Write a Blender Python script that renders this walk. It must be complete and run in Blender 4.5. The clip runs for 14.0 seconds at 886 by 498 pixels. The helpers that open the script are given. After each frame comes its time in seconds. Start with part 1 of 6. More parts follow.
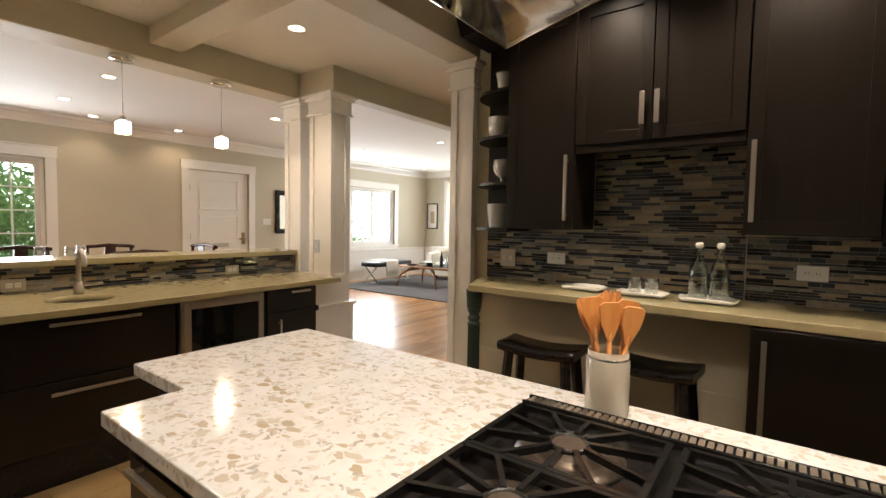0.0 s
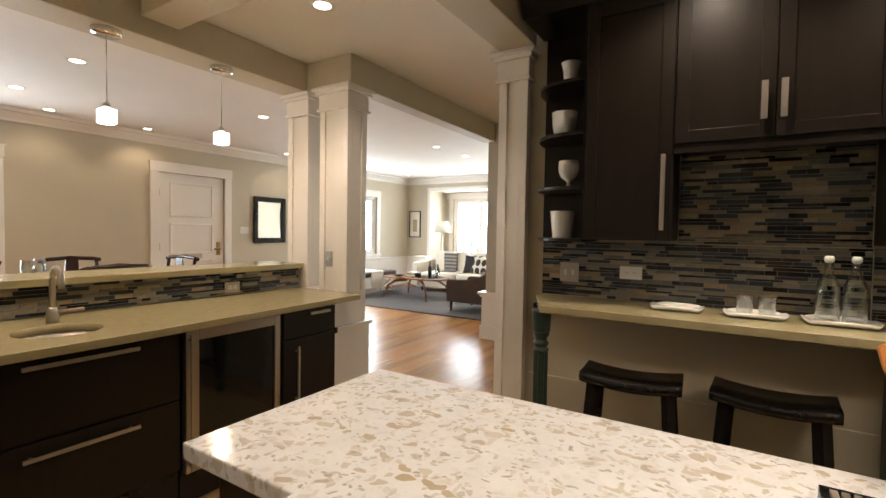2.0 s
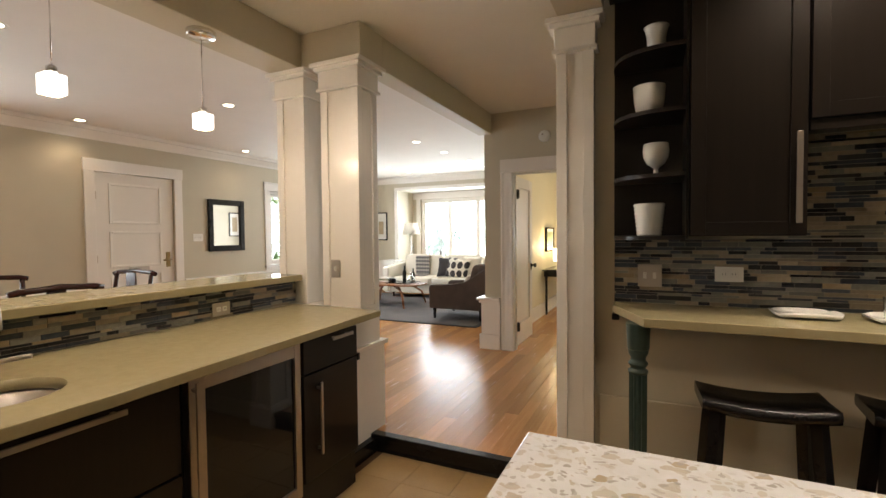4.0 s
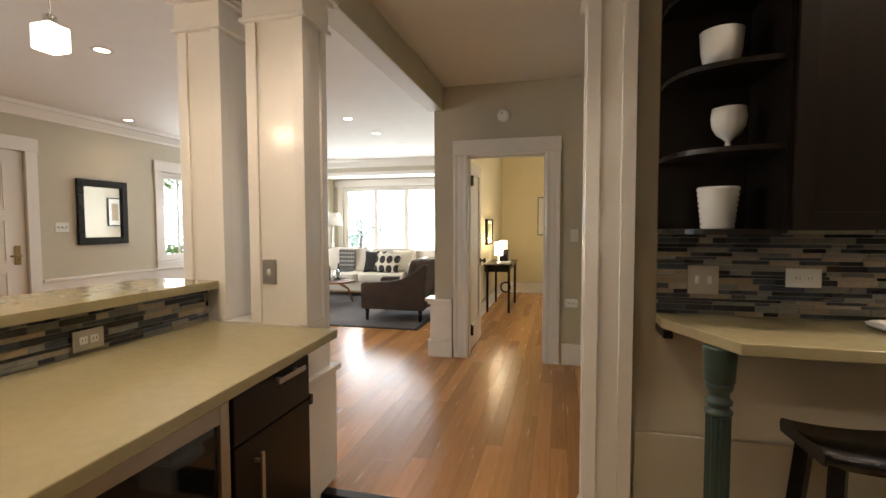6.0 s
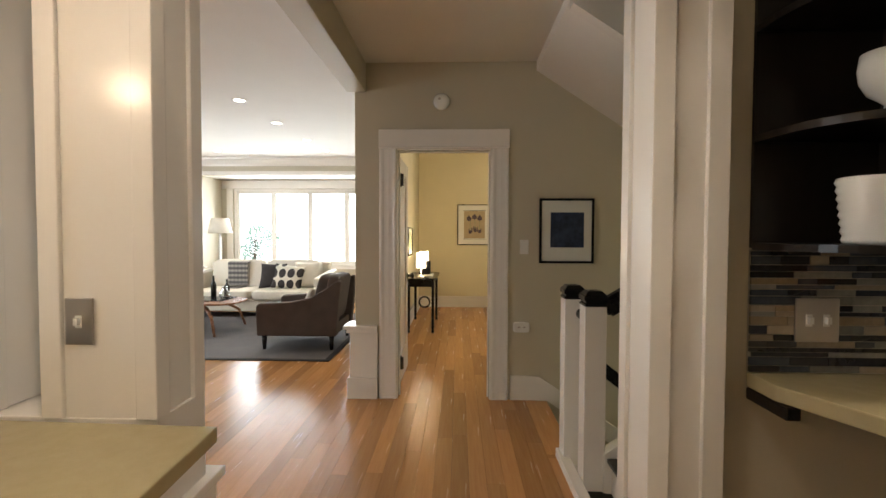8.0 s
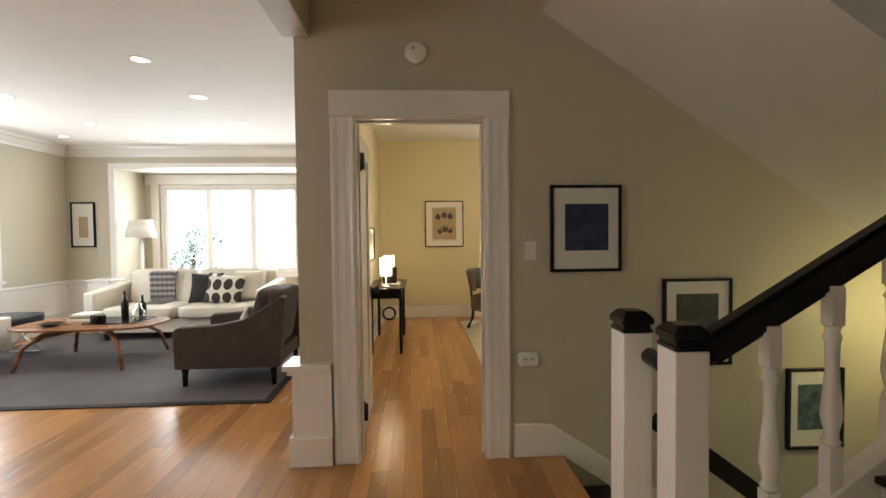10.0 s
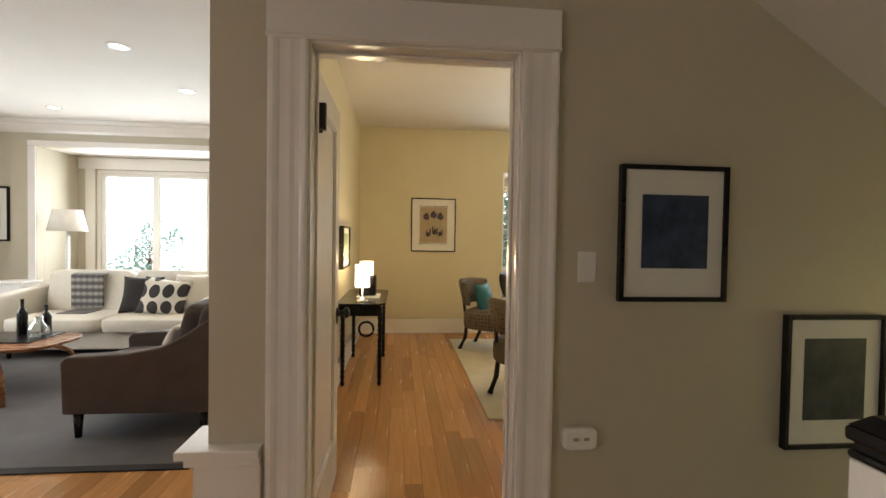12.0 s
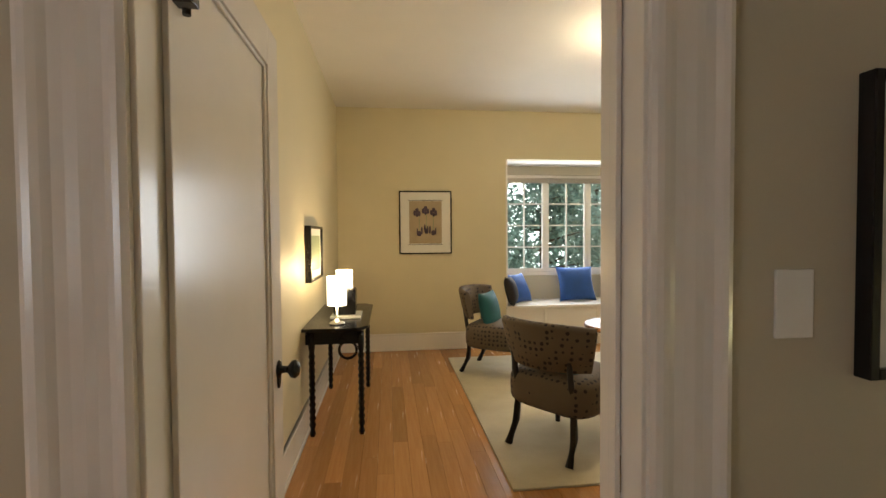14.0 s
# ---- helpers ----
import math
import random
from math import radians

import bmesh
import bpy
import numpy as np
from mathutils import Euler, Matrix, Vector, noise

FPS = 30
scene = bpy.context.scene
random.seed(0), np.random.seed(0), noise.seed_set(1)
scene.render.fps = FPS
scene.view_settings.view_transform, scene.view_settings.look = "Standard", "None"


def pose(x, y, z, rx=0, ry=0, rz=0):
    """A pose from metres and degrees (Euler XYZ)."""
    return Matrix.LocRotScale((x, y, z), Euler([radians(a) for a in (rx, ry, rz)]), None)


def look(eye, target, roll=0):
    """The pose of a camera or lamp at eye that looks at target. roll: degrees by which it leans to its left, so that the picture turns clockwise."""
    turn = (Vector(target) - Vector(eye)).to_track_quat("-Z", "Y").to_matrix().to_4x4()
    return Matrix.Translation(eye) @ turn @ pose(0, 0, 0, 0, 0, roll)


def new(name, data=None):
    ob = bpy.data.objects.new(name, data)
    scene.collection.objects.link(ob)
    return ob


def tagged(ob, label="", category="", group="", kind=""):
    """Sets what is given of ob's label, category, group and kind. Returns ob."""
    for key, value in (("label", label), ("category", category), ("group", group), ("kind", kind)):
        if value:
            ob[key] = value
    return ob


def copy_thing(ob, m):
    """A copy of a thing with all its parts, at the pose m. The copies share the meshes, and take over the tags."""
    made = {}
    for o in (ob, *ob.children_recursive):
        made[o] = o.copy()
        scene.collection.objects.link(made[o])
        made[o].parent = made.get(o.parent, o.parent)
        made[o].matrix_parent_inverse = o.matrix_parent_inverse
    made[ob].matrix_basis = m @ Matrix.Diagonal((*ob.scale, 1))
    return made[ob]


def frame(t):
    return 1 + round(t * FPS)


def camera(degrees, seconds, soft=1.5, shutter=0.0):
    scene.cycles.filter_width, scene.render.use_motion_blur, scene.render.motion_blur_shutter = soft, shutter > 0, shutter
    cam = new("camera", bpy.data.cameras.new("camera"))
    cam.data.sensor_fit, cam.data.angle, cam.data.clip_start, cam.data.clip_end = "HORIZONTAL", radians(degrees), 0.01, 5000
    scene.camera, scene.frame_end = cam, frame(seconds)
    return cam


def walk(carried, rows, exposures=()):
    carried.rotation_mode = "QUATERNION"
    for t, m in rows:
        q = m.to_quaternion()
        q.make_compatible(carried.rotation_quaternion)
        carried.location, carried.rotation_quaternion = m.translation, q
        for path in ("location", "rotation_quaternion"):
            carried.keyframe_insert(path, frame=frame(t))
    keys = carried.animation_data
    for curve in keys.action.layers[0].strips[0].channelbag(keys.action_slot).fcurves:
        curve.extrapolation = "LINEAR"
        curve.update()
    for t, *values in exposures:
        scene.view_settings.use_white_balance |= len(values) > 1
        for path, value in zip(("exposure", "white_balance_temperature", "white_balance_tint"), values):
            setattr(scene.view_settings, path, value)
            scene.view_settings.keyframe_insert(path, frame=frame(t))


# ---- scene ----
cam = camera(88.0, 14.0)
METRES, EYE, TILT, LEAN, TURN = 6.2, 1.318, 0.0, 0.0, 36.7
ROWS = [
    (0.0, 0.0, 0.0, 0.0, 0.05, -3.08, -0.96),
    (0.5, -0.0194, 0.0163, -0.0002, -0.63, -3.14, -1.21),
    (1.0, -0.0434, 0.0317, 0.0009, -1.84, -2.7, -1.55),
    (1.5, -0.0651, 0.0505, -0.0007, -3.29, -2.31, -1.35),
    (2.0, -0.0868, 0.0717, 0.0006, -4.68, -2.02, -0.94),
    (2.5, -0.1113, 0.0927, 0.0006, -6.33, -1.72, -0.62),
    (5.0, -0.1882, 0.2292, -0.0004, -16.07, -2.56, 0.95),
    (5.5, -0.1916, 0.2627, -0.0002, -19.03, -2.97, 0.74),
    (6.0, -0.196, 0.2945, -0.0002, -22.55, -2.88, 0.12),
    (6.5, -0.196, 0.3272, 0.0004, -26.14, -2.63, -0.33),
    (7.0, -0.1899, 0.3625, -0.0005, -29.46, -2.47, -0.48),
    (7.5, -0.1804, 0.3983, -0.0009, -32.35, -2.23, -0.36),
    (8.0, -0.1691, 0.4336, 0.0007, -34.78, -1.82, -0.19),
    (10.5, -0.0687, 0.6089, 0.0011, -40.45, -1.74, 0.42),
    (11.0, -0.046, 0.642, 0.001, -40.98, -1.52, -0.05),
    (11.5, -0.0234, 0.6757, 0.0016, -41.61, -1.4, -0.59),
    (12.0, 0.0021, 0.7101, 0.001, -42.1, -1.4, -0.93),
    (12.5, 0.0249, 0.7416, 0.0006, -42.48, -1.46, -1.04),
    (13.0, 0.0494, 0.7736, 0.0036, -42.73, -1.52, -0.88),
    (13.5, 0.0751, 0.8018, 0.0023, -43.07, -1.64, -0.19),
    (14.0, 0.0986, 0.8321, 0.0039, -43.5, -1.66, 0.42),
]
walk(cam, [(t, pose(0, 0, EYE, TILT, LEAN, TURN) @ pose(METRES * x, METRES * y, METRES * z, 90 + pitch, roll, yaw)) for t, x, y, z, yaw, pitch, roll in ROWS],
     [(0.0, 0.42), (5.0, 0.20), (8.0, 0.15), (11.0, 0.03), (14.0, -0.10)])

# ---- world, sun, lamps ----
world = bpy.data.worlds.new("sky")
scene.world = world
world.use_nodes = True
_wn = world.node_tree.nodes
_sky = _wn.new("ShaderNodeTexSky")
_sky.sky_type = "NISHITA"
_sky.sun_disc = False
_sky.sun_elevation = radians(48)
_sky.sun_rotation = radians(200)
_wn["Background"].inputs["Strength"].default_value = 0.15
world.node_tree.links.new(_sky.outputs[0], _wn["Background"].inputs["Color"])

sun = new("sun", bpy.data.lights.new("sun", "SUN"))
sun.data.energy, sun.data.angle, sun.data.color = 4.5, radians(0.6), (1.0, 0.95, 0.86)
sun.matrix_world = look((6, -16, 20), (0, 0, 0))

WARM = (1.0, 0.755, 0.52)
HALOGEN = (1.0, 0.83, 0.65)


def window_light(name, eye, target, width, height, watts):
    """Sky light standing in a window's opening."""
    ob = new(name, bpy.data.lights.new(name, "AREA"))
    ob.data.shape, ob.data.size, ob.data.size_y, ob.data.energy = "RECTANGLE", width, height, watts
    ob.data.color = (0.90, 0.95, 1.0)
    ob.matrix_world = look(eye, target)
    return ob


window_light("bay_window_light", (-5.3, 10.22, 1.55), (-5.3, 0, 1.2), 3.0, 1.4, 84)
window_light("side_window_light", (-7.74, 7.35, 1.5), (0, 7.35, 1.3), 2.0, 1.5, 62)
window_light("dining_window_light", (-7.74, 1.2, 1.4), (0, 1.2, 1.2), 1.1, 1.4, 45)
window_light("office_window_light", (-0.2, 10.3, 1.45), (-0.4, 0, 1.0), 1.7, 1.2, 42)


def spot(name, x, y, z, watts, cone=125, color=WARM):
    ob = new(name, bpy.data.lights.new(name, "SPOT"))
    ob.data.energy, ob.data.spot_size, ob.data.spot_blend = watts, radians(cone), 0.6
    ob.data.shadow_soft_size, ob.data.color = 0.05, color
    ob.matrix_world = look((x, y, z), (x, y + 0.0001, 0))
    return ob


def bulb(name, x, y, z, watts, size=0.03, color=WARM):
    ob = new(name, bpy.data.lights.new(name, "POINT"))
    ob.data.energy, ob.data.shadow_soft_size, ob.data.color = watts, size, color
    ob.location = (x, y, z)
    return ob


# ---- materials ----
def mat(name, a, b=None, scale=8.0, rough=0.5, metal=0.0, bump=0.0, fine=60.0, spread=0.0, stretch=(1, 1, 1), coat=0.0,
        rough_var=0.08, emit=0.0, emit_color=None):
    """Two-scale noise colour, bump, roughness variation; spread: brightness change from piece to piece."""
    m = bpy.data.materials.new(name)
    m.use_nodes = True
    nt = m.node_tree
    n, l = nt.nodes, nt.links
    p = n["Principled BSDF"]
    b = b or tuple(c * 0.88 for c in a)
    tc = n.new("ShaderNodeTexCoord")
    mp = n.new("ShaderNodeMapping")
    mp.inputs["Scale"].default_value = stretch
    l.new(tc.outputs["Object"], mp.inputs["Vector"])
    big, small = n.new("ShaderNodeTexNoise"), n.new("ShaderNodeTexNoise")
    big.inputs["Scale"].default_value, small.inputs["Scale"].default_value = scale, fine
    big.inputs["Detail"].default_value = 4
    for t in (big, small):
        l.new(mp.outputs[0], t.inputs["Vector"])
    add = n.new("ShaderNodeMath")
    add.operation = "MULTIPLY_ADD"
    add.inputs[1].default_value = 0.35
    l.new(small.outputs["Fac"], add.inputs[0])
    l.new(big.outputs["Fac"], add.inputs[2])
    ramp = n.new("ShaderNodeValToRGB")
    ramp.color_ramp.elements[0].position, ramp.color_ramp.elements[1].position = 0.45, 0.9
    ramp.color_ramp.elements[0].color, ramp.color_ramp.elements[1].color = (*b, 1), (*a, 1)
    l.new(add.outputs[0], ramp.inputs[0])
    colour = ramp.outputs[0]
    if spread:
        info = n.new("ShaderNodeObjectInfo")
        geo = n.new("ShaderNodeNewGeometry")
        mix = n.new("ShaderNodeMath")
        mix.operation = "ADD"
        l.new(info.outputs["Random"], mix.inputs[0])
        l.new(geo.outputs["Random Per Island"], mix.inputs[1])
        fr = n.new("ShaderNodeMath")
        fr.operation = "FRACT"
        l.new(mix.outputs[0], fr.inputs[0])
        mr = n.new("ShaderNodeMapRange")
        mr.inputs["To Min"].default_value, mr.inputs["To Max"].default_value = 1 - spread, 1 + spread
        l.new(fr.outputs[0], mr.inputs["Value"])
        hsv = n.new("ShaderNodeHueSaturation")
        l.new(mr.outputs[0], hsv.inputs["Value"])
        l.new(colour, hsv.inputs["Color"])
        colour = hsv.outputs[0]
    l.new(colour, p.inputs["Base Color"])
    p.inputs["Metallic"].default_value = metal
    rr = n.new("ShaderNodeMapRange")
    rr.inputs["To Min"].default_value, rr.inputs["To Max"].default_value = max(0.02, rough - rough_var), min(1, rough + rough_var)
    l.new(big.outputs["Fac"], rr.inputs["Value"])
    l.new(rr.outputs[0], p.inputs["Roughness"])
    p.inputs["Coat Weight"].default_value = coat
    p.inputs["Coat Roughness"].default_value = 0.12
    if bump:
        bp = n.new("ShaderNodeBump")
        bp.inputs["Strength"].default_value = bump
        bp.inputs["Distance"].default_value = 0.004
        l.new(add.outputs[0], bp.inputs["Height"])
        l.new(bp.outputs[0], p.inputs["Normal"])
    if emit:
        p.inputs["Emission Color"].default_value = (*(emit_color or a), 1)
        p.inputs["Emission Strength"].default_value = emit
    return m


def thin_glass(name, blend):
    """Thin clear glass: see-through, with gloss that grows at the edges."""
    m = bpy.data.materials.new(name)
    m.use_nodes = True
    n, l = m.node_tree.nodes, m.node_tree.links
    n.remove(n["Principled BSDF"])
    lw, tr, gl, mx = (n.new(k) for k in ("ShaderNodeLayerWeight", "ShaderNodeBsdfTransparent", "ShaderNodeBsdfGlossy", "ShaderNodeMixShader"))
    lw.inputs["Blend"].default_value = blend
    tr.inputs["Color"].default_value = (0.96, 0.98, 0.97, 1)
    gl.inputs["Roughness"].default_value = 0.04
    l.new(lw.outputs["Facing"], mx.inputs[0])
    l.new(tr.outputs[0], mx.inputs[1])
    l.new(gl.outputs[0], mx.inputs[2])
    l.new(mx.outputs[0], n["Material Output"].inputs["Surface"])
    return m


def quartz_mat():
    """White engineered quartz with sharp tan and grey chips."""
    m = mat("quartz", (0.71, 0.71, 0.725), (0.64, 0.635, 0.64), 14, 0.13, bump=0.0)
    nt = m.node_tree
    n, l = nt.nodes, nt.links
    p = n["Principled BSDF"]
    base = p.inputs["Base Color"].links[0].from_socket
    tc = next(x for x in n if x.bl_idname == "ShaderNodeTexCoord")
    warp = n.new("ShaderNodeTexNoise")
    warp.inputs["Scale"].default_value = 22
    l.new(tc.outputs["Object"], warp.inputs["Vector"])
    addv = n.new("ShaderNodeVectorMath")
    addv.operation = "MULTIPLY_ADD"
    addv.inputs[1].default_value = (0.05, 0.05, 0.05)
    l.new(warp.outputs["Color"], addv.inputs[0])
    l.new(tc.outputs["Object"], addv.inputs[2])
    for sc, cut, col, squash in ((24, 0.74, (0.44, 0.36, 0.25), (1.0, 1.7, 1)), (40, 0.66, (0.52, 0.47, 0.40), (1.6, 1, 1)),
                                 (62, 0.74, (0.40, 0.375, 0.35), (1, 1.5, 1))):
        mp = n.new("ShaderNodeMapping")
        mp.inputs["Scale"].default_value = squash
        mp.inputs["Rotation"].default_value = (0, 0, sc)
        l.new(addv.outputs[0], mp.inputs["Vector"])
        v = n.new("ShaderNodeTexVoronoi")
        v.inputs["Scale"].default_value = sc
        l.new(mp.outputs[0], v.inputs["Vector"])
        sep = n.new("ShaderNodeSeparateColor")
        l.new(v.outputs["Color"], sep.inputs[0])
        gt = n.new("ShaderNodeMath")
        gt.operation = "GREATER_THAN"
        gt.inputs[1].default_value = cut
        l.new(sep.outputs[0], gt.inputs[0])
        near = n.new("ShaderNodeMath")
        near.operation = "LESS_THAN"
        near.inputs[1].default_value = 0.52
        l.new(v.outputs["Distance"], near.inputs[0])
        both = n.new("ShaderNodeMath")
        both.operation = "MULTIPLY"
        l.new(gt.outputs[0], both.inputs[0])
        l.new(near.outputs[0], both.inputs[1])
        soft = n.new("ShaderNodeMath")
        soft.operation = "MULTIPLY"
        l.new(both.outputs[0], soft.inputs[0])
        l.new(sep.outputs[1], soft.inputs[1])
        mx = n.new("ShaderNodeMix")
        mx.data_type = "RGBA"
        mx.inputs["B"].default_value = (*col, 1)
        l.new(soft.outputs[0], mx.inputs["Factor"])
        l.new(base, mx.inputs["A"])
        base = mx.outputs["Result"]
    l.new(base, p.inputs["Base Color"])
    return m


WALL = mat("wall_paint", (0.54, 0.49, 0.375), (0.515, 0.465, 0.355), 3, 0.55, bump=0.06, fine=180)
OFFICE_PAINT = mat("cream_office_paint", (0.64, 0.565, 0.375), (0.61, 0.54, 0.355), 3, 0.55, bump=0.06, fine=180)
CEIL = mat("ceiling_paint", (0.74, 0.71, 0.66), (0.71, 0.68, 0.63), 3, 0.7, bump=0.04, fine=150)
TRIM = mat("white_gloss_trim", (0.81, 0.775, 0.725), (0.79, 0.755, 0.705), 5, 0.23, bump=0.012, fine=60, rough_var=0.05)
PLANK = mat("honey_oak_plank", (0.50, 0.255, 0.095), (0.42, 0.20, 0.070), 3.0, 0.26, bump=0.012, fine=14, spread=0.24, stretch=(16, 0.9, 1), rough_var=0.04)
PLANK_GAP = mat("plank_joint", (0.10, 0.05, 0.02), rough=0.7)
KTILE = mat("tan_floor_tile", (0.40, 0.27, 0.125), (0.33, 0.21, 0.09), 5, 0.35, bump=0.05, spread=0.06)
DARKWOOD = mat("espresso_wood", (0.0130, 0.0094, 0.0070), (0.0098, 0.0070, 0.0053), 3, 0.30, fine=14, stretch=(14, 14, 0.5), rough_var=0.03)
BLACK = mat("black_lacquer", (0.012, 0.011, 0.011), (0.008, 0.007, 0.007), 6, 0.22)
QUARTZ = quartz_mat()
TAN = mat("tan_solid_counter", (0.40, 0.345, 0.20), (0.37, 0.315, 0.175), 30, 0.17, fine=300)
STEEL = mat("brushed_steel", (0.50, 0.46, 0.42), (0.47, 0.43, 0.39), 4, 0.36, metal=1.0, fine=60, rough_var=0.02)
CHROME = mat("chrome", (0.8, 0.8, 0.8), (0.75, 0.75, 0.75), 4, 0.08, metal=1.0, rough_var=0.03)
IRON = mat("cast_iron", (0.009, 0.0085, 0.008), (0.006, 0.006, 0.006), 20, 0.24, bump=0.1, fine=150)
BRASS = mat("aged_brass", (0.32, 0.22, 0.10), (0.22, 0.15, 0.07), 8, 0.35, metal=1.0)
CERAMIC = mat("white_ceramic", (0.80, 0.79, 0.75), (0.77, 0.76, 0.72), 6, 0.18)
GROUT = mat("grout", (0.42, 0.38, 0.31), (0.30, 0.27, 0.22), 20, 0.8, bump=0.2)
GLASS = thin_glass("clear_glass", 0.38)
PANE = thin_glass("window_pane", 0.2)
DARKGLASS = mat("dark_fridge_glass", (0.006, 0.006, 0.007), rough=0.05, rough_var=0.01)
MIRROR = mat("mirror_silver", (0.9, 0.9, 0.9), (0.9, 0.9, 0.9), rough=0.01, metal=1.0, rough_var=0.0)
GREEN = mat("green_painted_wood", (0.050, 0.082, 0.070), (0.034, 0.060, 0.050), 12, 0.4, bump=0.1)
LIT = mat("lamp_face", (1.0, 0.85, 0.62), rough=0.5, emit=9.0, emit_color=(1.0, 0.86, 0.66))
PEND = mat("lit_glass_cube", (1.0, 0.92, 0.82), (0.6, 0.55, 0.5), 60, 0.2, emit=2.6, emit_color=(1.0, 0.93, 0.84))
SHADE = mat("lit_shade", (0.95, 0.9, 0.8), rough=0.8, emit=3.2, emit_color=(1.0, 0.87, 0.62))
SHADE_OFF = mat("cream_lamp_shade", (0.82, 0.78, 0.68), rough=0.8, bump=0.1)
TILES = [mat("tile_slate", (0.022, 0.022, 0.025), (0.012, 0.012, 0.014), 30, 0.12, spread=0.35),
         mat("tile_taupe", (0.36, 0.30, 0.22), (0.28, 0.23, 0.165), 30, 0.2, spread=0.25),
         mat("tile_grey_green", (0.235, 0.23, 0.20), (0.17, 0.165, 0.145), 30, 0.1, spread=0.3),
         mat("tile_blue", (0.055, 0.066, 0.082), (0.032, 0.040, 0.052), 30, 0.08, spread=0.3),
         mat("tile_cream", (0.36, 0.28, 0.18), (0.28, 0.21, 0.13), 30, 0.2, spread=0.2)]

for dark in (DARKWOOD, BLACK):
    dark.node_tree.nodes["Principled BSDF"].inputs["Specular IOR Level"].default_value = 0.32


# ---- mesh helpers ----
def box(bm, x0, y0, z0, x1, y1, z1, bevel=0.0, seg=2):
    c = Vector(((x0 + x1) / 2, (y0 + y1) / 2, (z0 + z1) / 2))
    r = bmesh.ops.create_cube(bm, size=1.0, matrix=Matrix.Translation(c) @ Matrix.Diagonal((abs(x1 - x0), abs(y1 - y0), abs(z1 - z0), 1)))
    if bevel:
        vs = set(r["verts"])
        es = [e for e in bm.edges if e.verts[0] in vs and e.verts[1] in vs]
        bmesh.ops.bevel(bm, geom=es, offset=bevel, segments=seg, affect="EDGES", profile=0.5)
    return bm


def boxes(*bs, bevel=0.0):
    bm = bmesh.new()
    for b in bs:
        box(bm, *b, bevel=bevel)
    return bm


def one(x0, y0, z0, x1, y1, z1, bevel=0.004):
    return boxes((x0, y0, z0, x1, y1, z1), bevel=bevel)


def prism(points, h0, h1, axis="z", bevel=0.0):
    """A polygon drawn in the plane across axis, pushed from h0 to h1."""
    bm = bmesh.new()
    put = {"z": lambda p, h: (p[0], p[1], h), "y": lambda p, h: (p[0], h, p[1]), "x": lambda p, h: (h, p[0], p[1])}[axis]
    lo = [bm.verts.new(put(p, h0)) for p in points]
    hi = [bm.verts.new(put(p, h1)) for p in points]
    bm.faces.new(lo)
    bm.faces.new(hi[::-1])
    for i in range(len(points)):
        j = (i + 1) % len(points)
        bm.faces.new((lo[i], lo[j], hi[j], hi[i]))
    bmesh.ops.recalc_face_normals(bm, faces=bm.faces)
    if bevel:
        bmesh.ops.bevel(bm, geom=list(bm.edges), offset=bevel, segments=2, affect="EDGES", profile=0.5)
    return bm


def lathe(profile, x=0, y=0, z=0, n=24, bm=None, flute=0.0):
    """A turned shape: (radius, height) pairs round a vertical axis."""
    bm = bm or bmesh.new()
    rings = []
    for r, h in profile:
        rings.append([bm.verts.new((x + r * (1 - (flute if i % 2 else 0)) * math.cos(2 * math.pi * i / n),
                                    y + r * (1 - (flute if i % 2 else 0)) * math.sin(2 * math.pi * i / n), z + h)) for i in range(n)])
    for a, b in zip(rings, rings[1:]):
        for i in range(n):
            f = bm.faces.new((a[i], a[(i + 1) % n], b[(i + 1) % n], b[i]))
            f.smooth = not flute
    bm.faces.new(rings[0][::-1])
    bm.faces.new(rings[-1])
    return bm


def bar(bm, p, q, w, d=None, n=4, w2=None):
    """A straight bar from p to q; n=4 square, more is round; w2: width at q."""
    p, q = Vector(p), Vector(q)
    r = bmesh.ops.create_cone(bm, cap_ends=True, segments=n, radius1=w / 2 * (1.414 if n == 4 else 1),
                              radius2=(w2 or w) / 2 * (1.414 if n == 4 else 1), depth=(q - p).length)
    turn = (q - p).to_track_quat("Z", "Y").to_matrix().to_4x4()
    spin = Matrix.Rotation(math.pi / 4, 4, "Z") if n == 4 else Matrix.Identity(4)
    flat = Matrix.Diagonal((1, (d or w) / w, 1, 1))
    bmesh.ops.transform(bm, matrix=Matrix.Translation((p + q) / 2) @ turn @ flat @ spin, verts=r["verts"])
    if n > 4:
        for f in bm.faces:
            if len(f.verts) == 4 and f.verts[0] in r["verts"]:
                f.smooth = True
    return bm


def tube(points, r, n=10, bm=None, r2=None):
    """A round tube along points."""
    bm = bm or bmesh.new()
    rings = []
    pts = [Vector(p) for p in points]
    for k, p in enumerate(pts):
        d = (pts[min(k + 1, len(pts) - 1)] - pts[max(k - 1, 0)]).normalized()
        side = d.orthogonal().normalized() if abs(d.z) > 0.95 else d.cross(Vector((0, 0, 1))).normalized()
        up = side.cross(d)
        rr = r + ((r2 or r) - r) * k / max(1, len(pts) - 1)
        rings.append([bm.verts.new(p + rr * (math.cos(2 * math.pi * i / n) * side + math.sin(2 * math.pi * i / n) * up)) for i in range(n)])
    for a, b in zip(rings, rings[1:]):
        for i in range(n):
            f = bm.faces.new((a[i], a[(i + 1) % n], b[(i + 1) % n], b[i]))
            f.smooth = True
    bm.faces.new(rings[0][::-1])
    bm.faces.new(rings[-1])
    bmesh.ops.recalc_face_normals(bm, faces=bm.faces)
    return bm


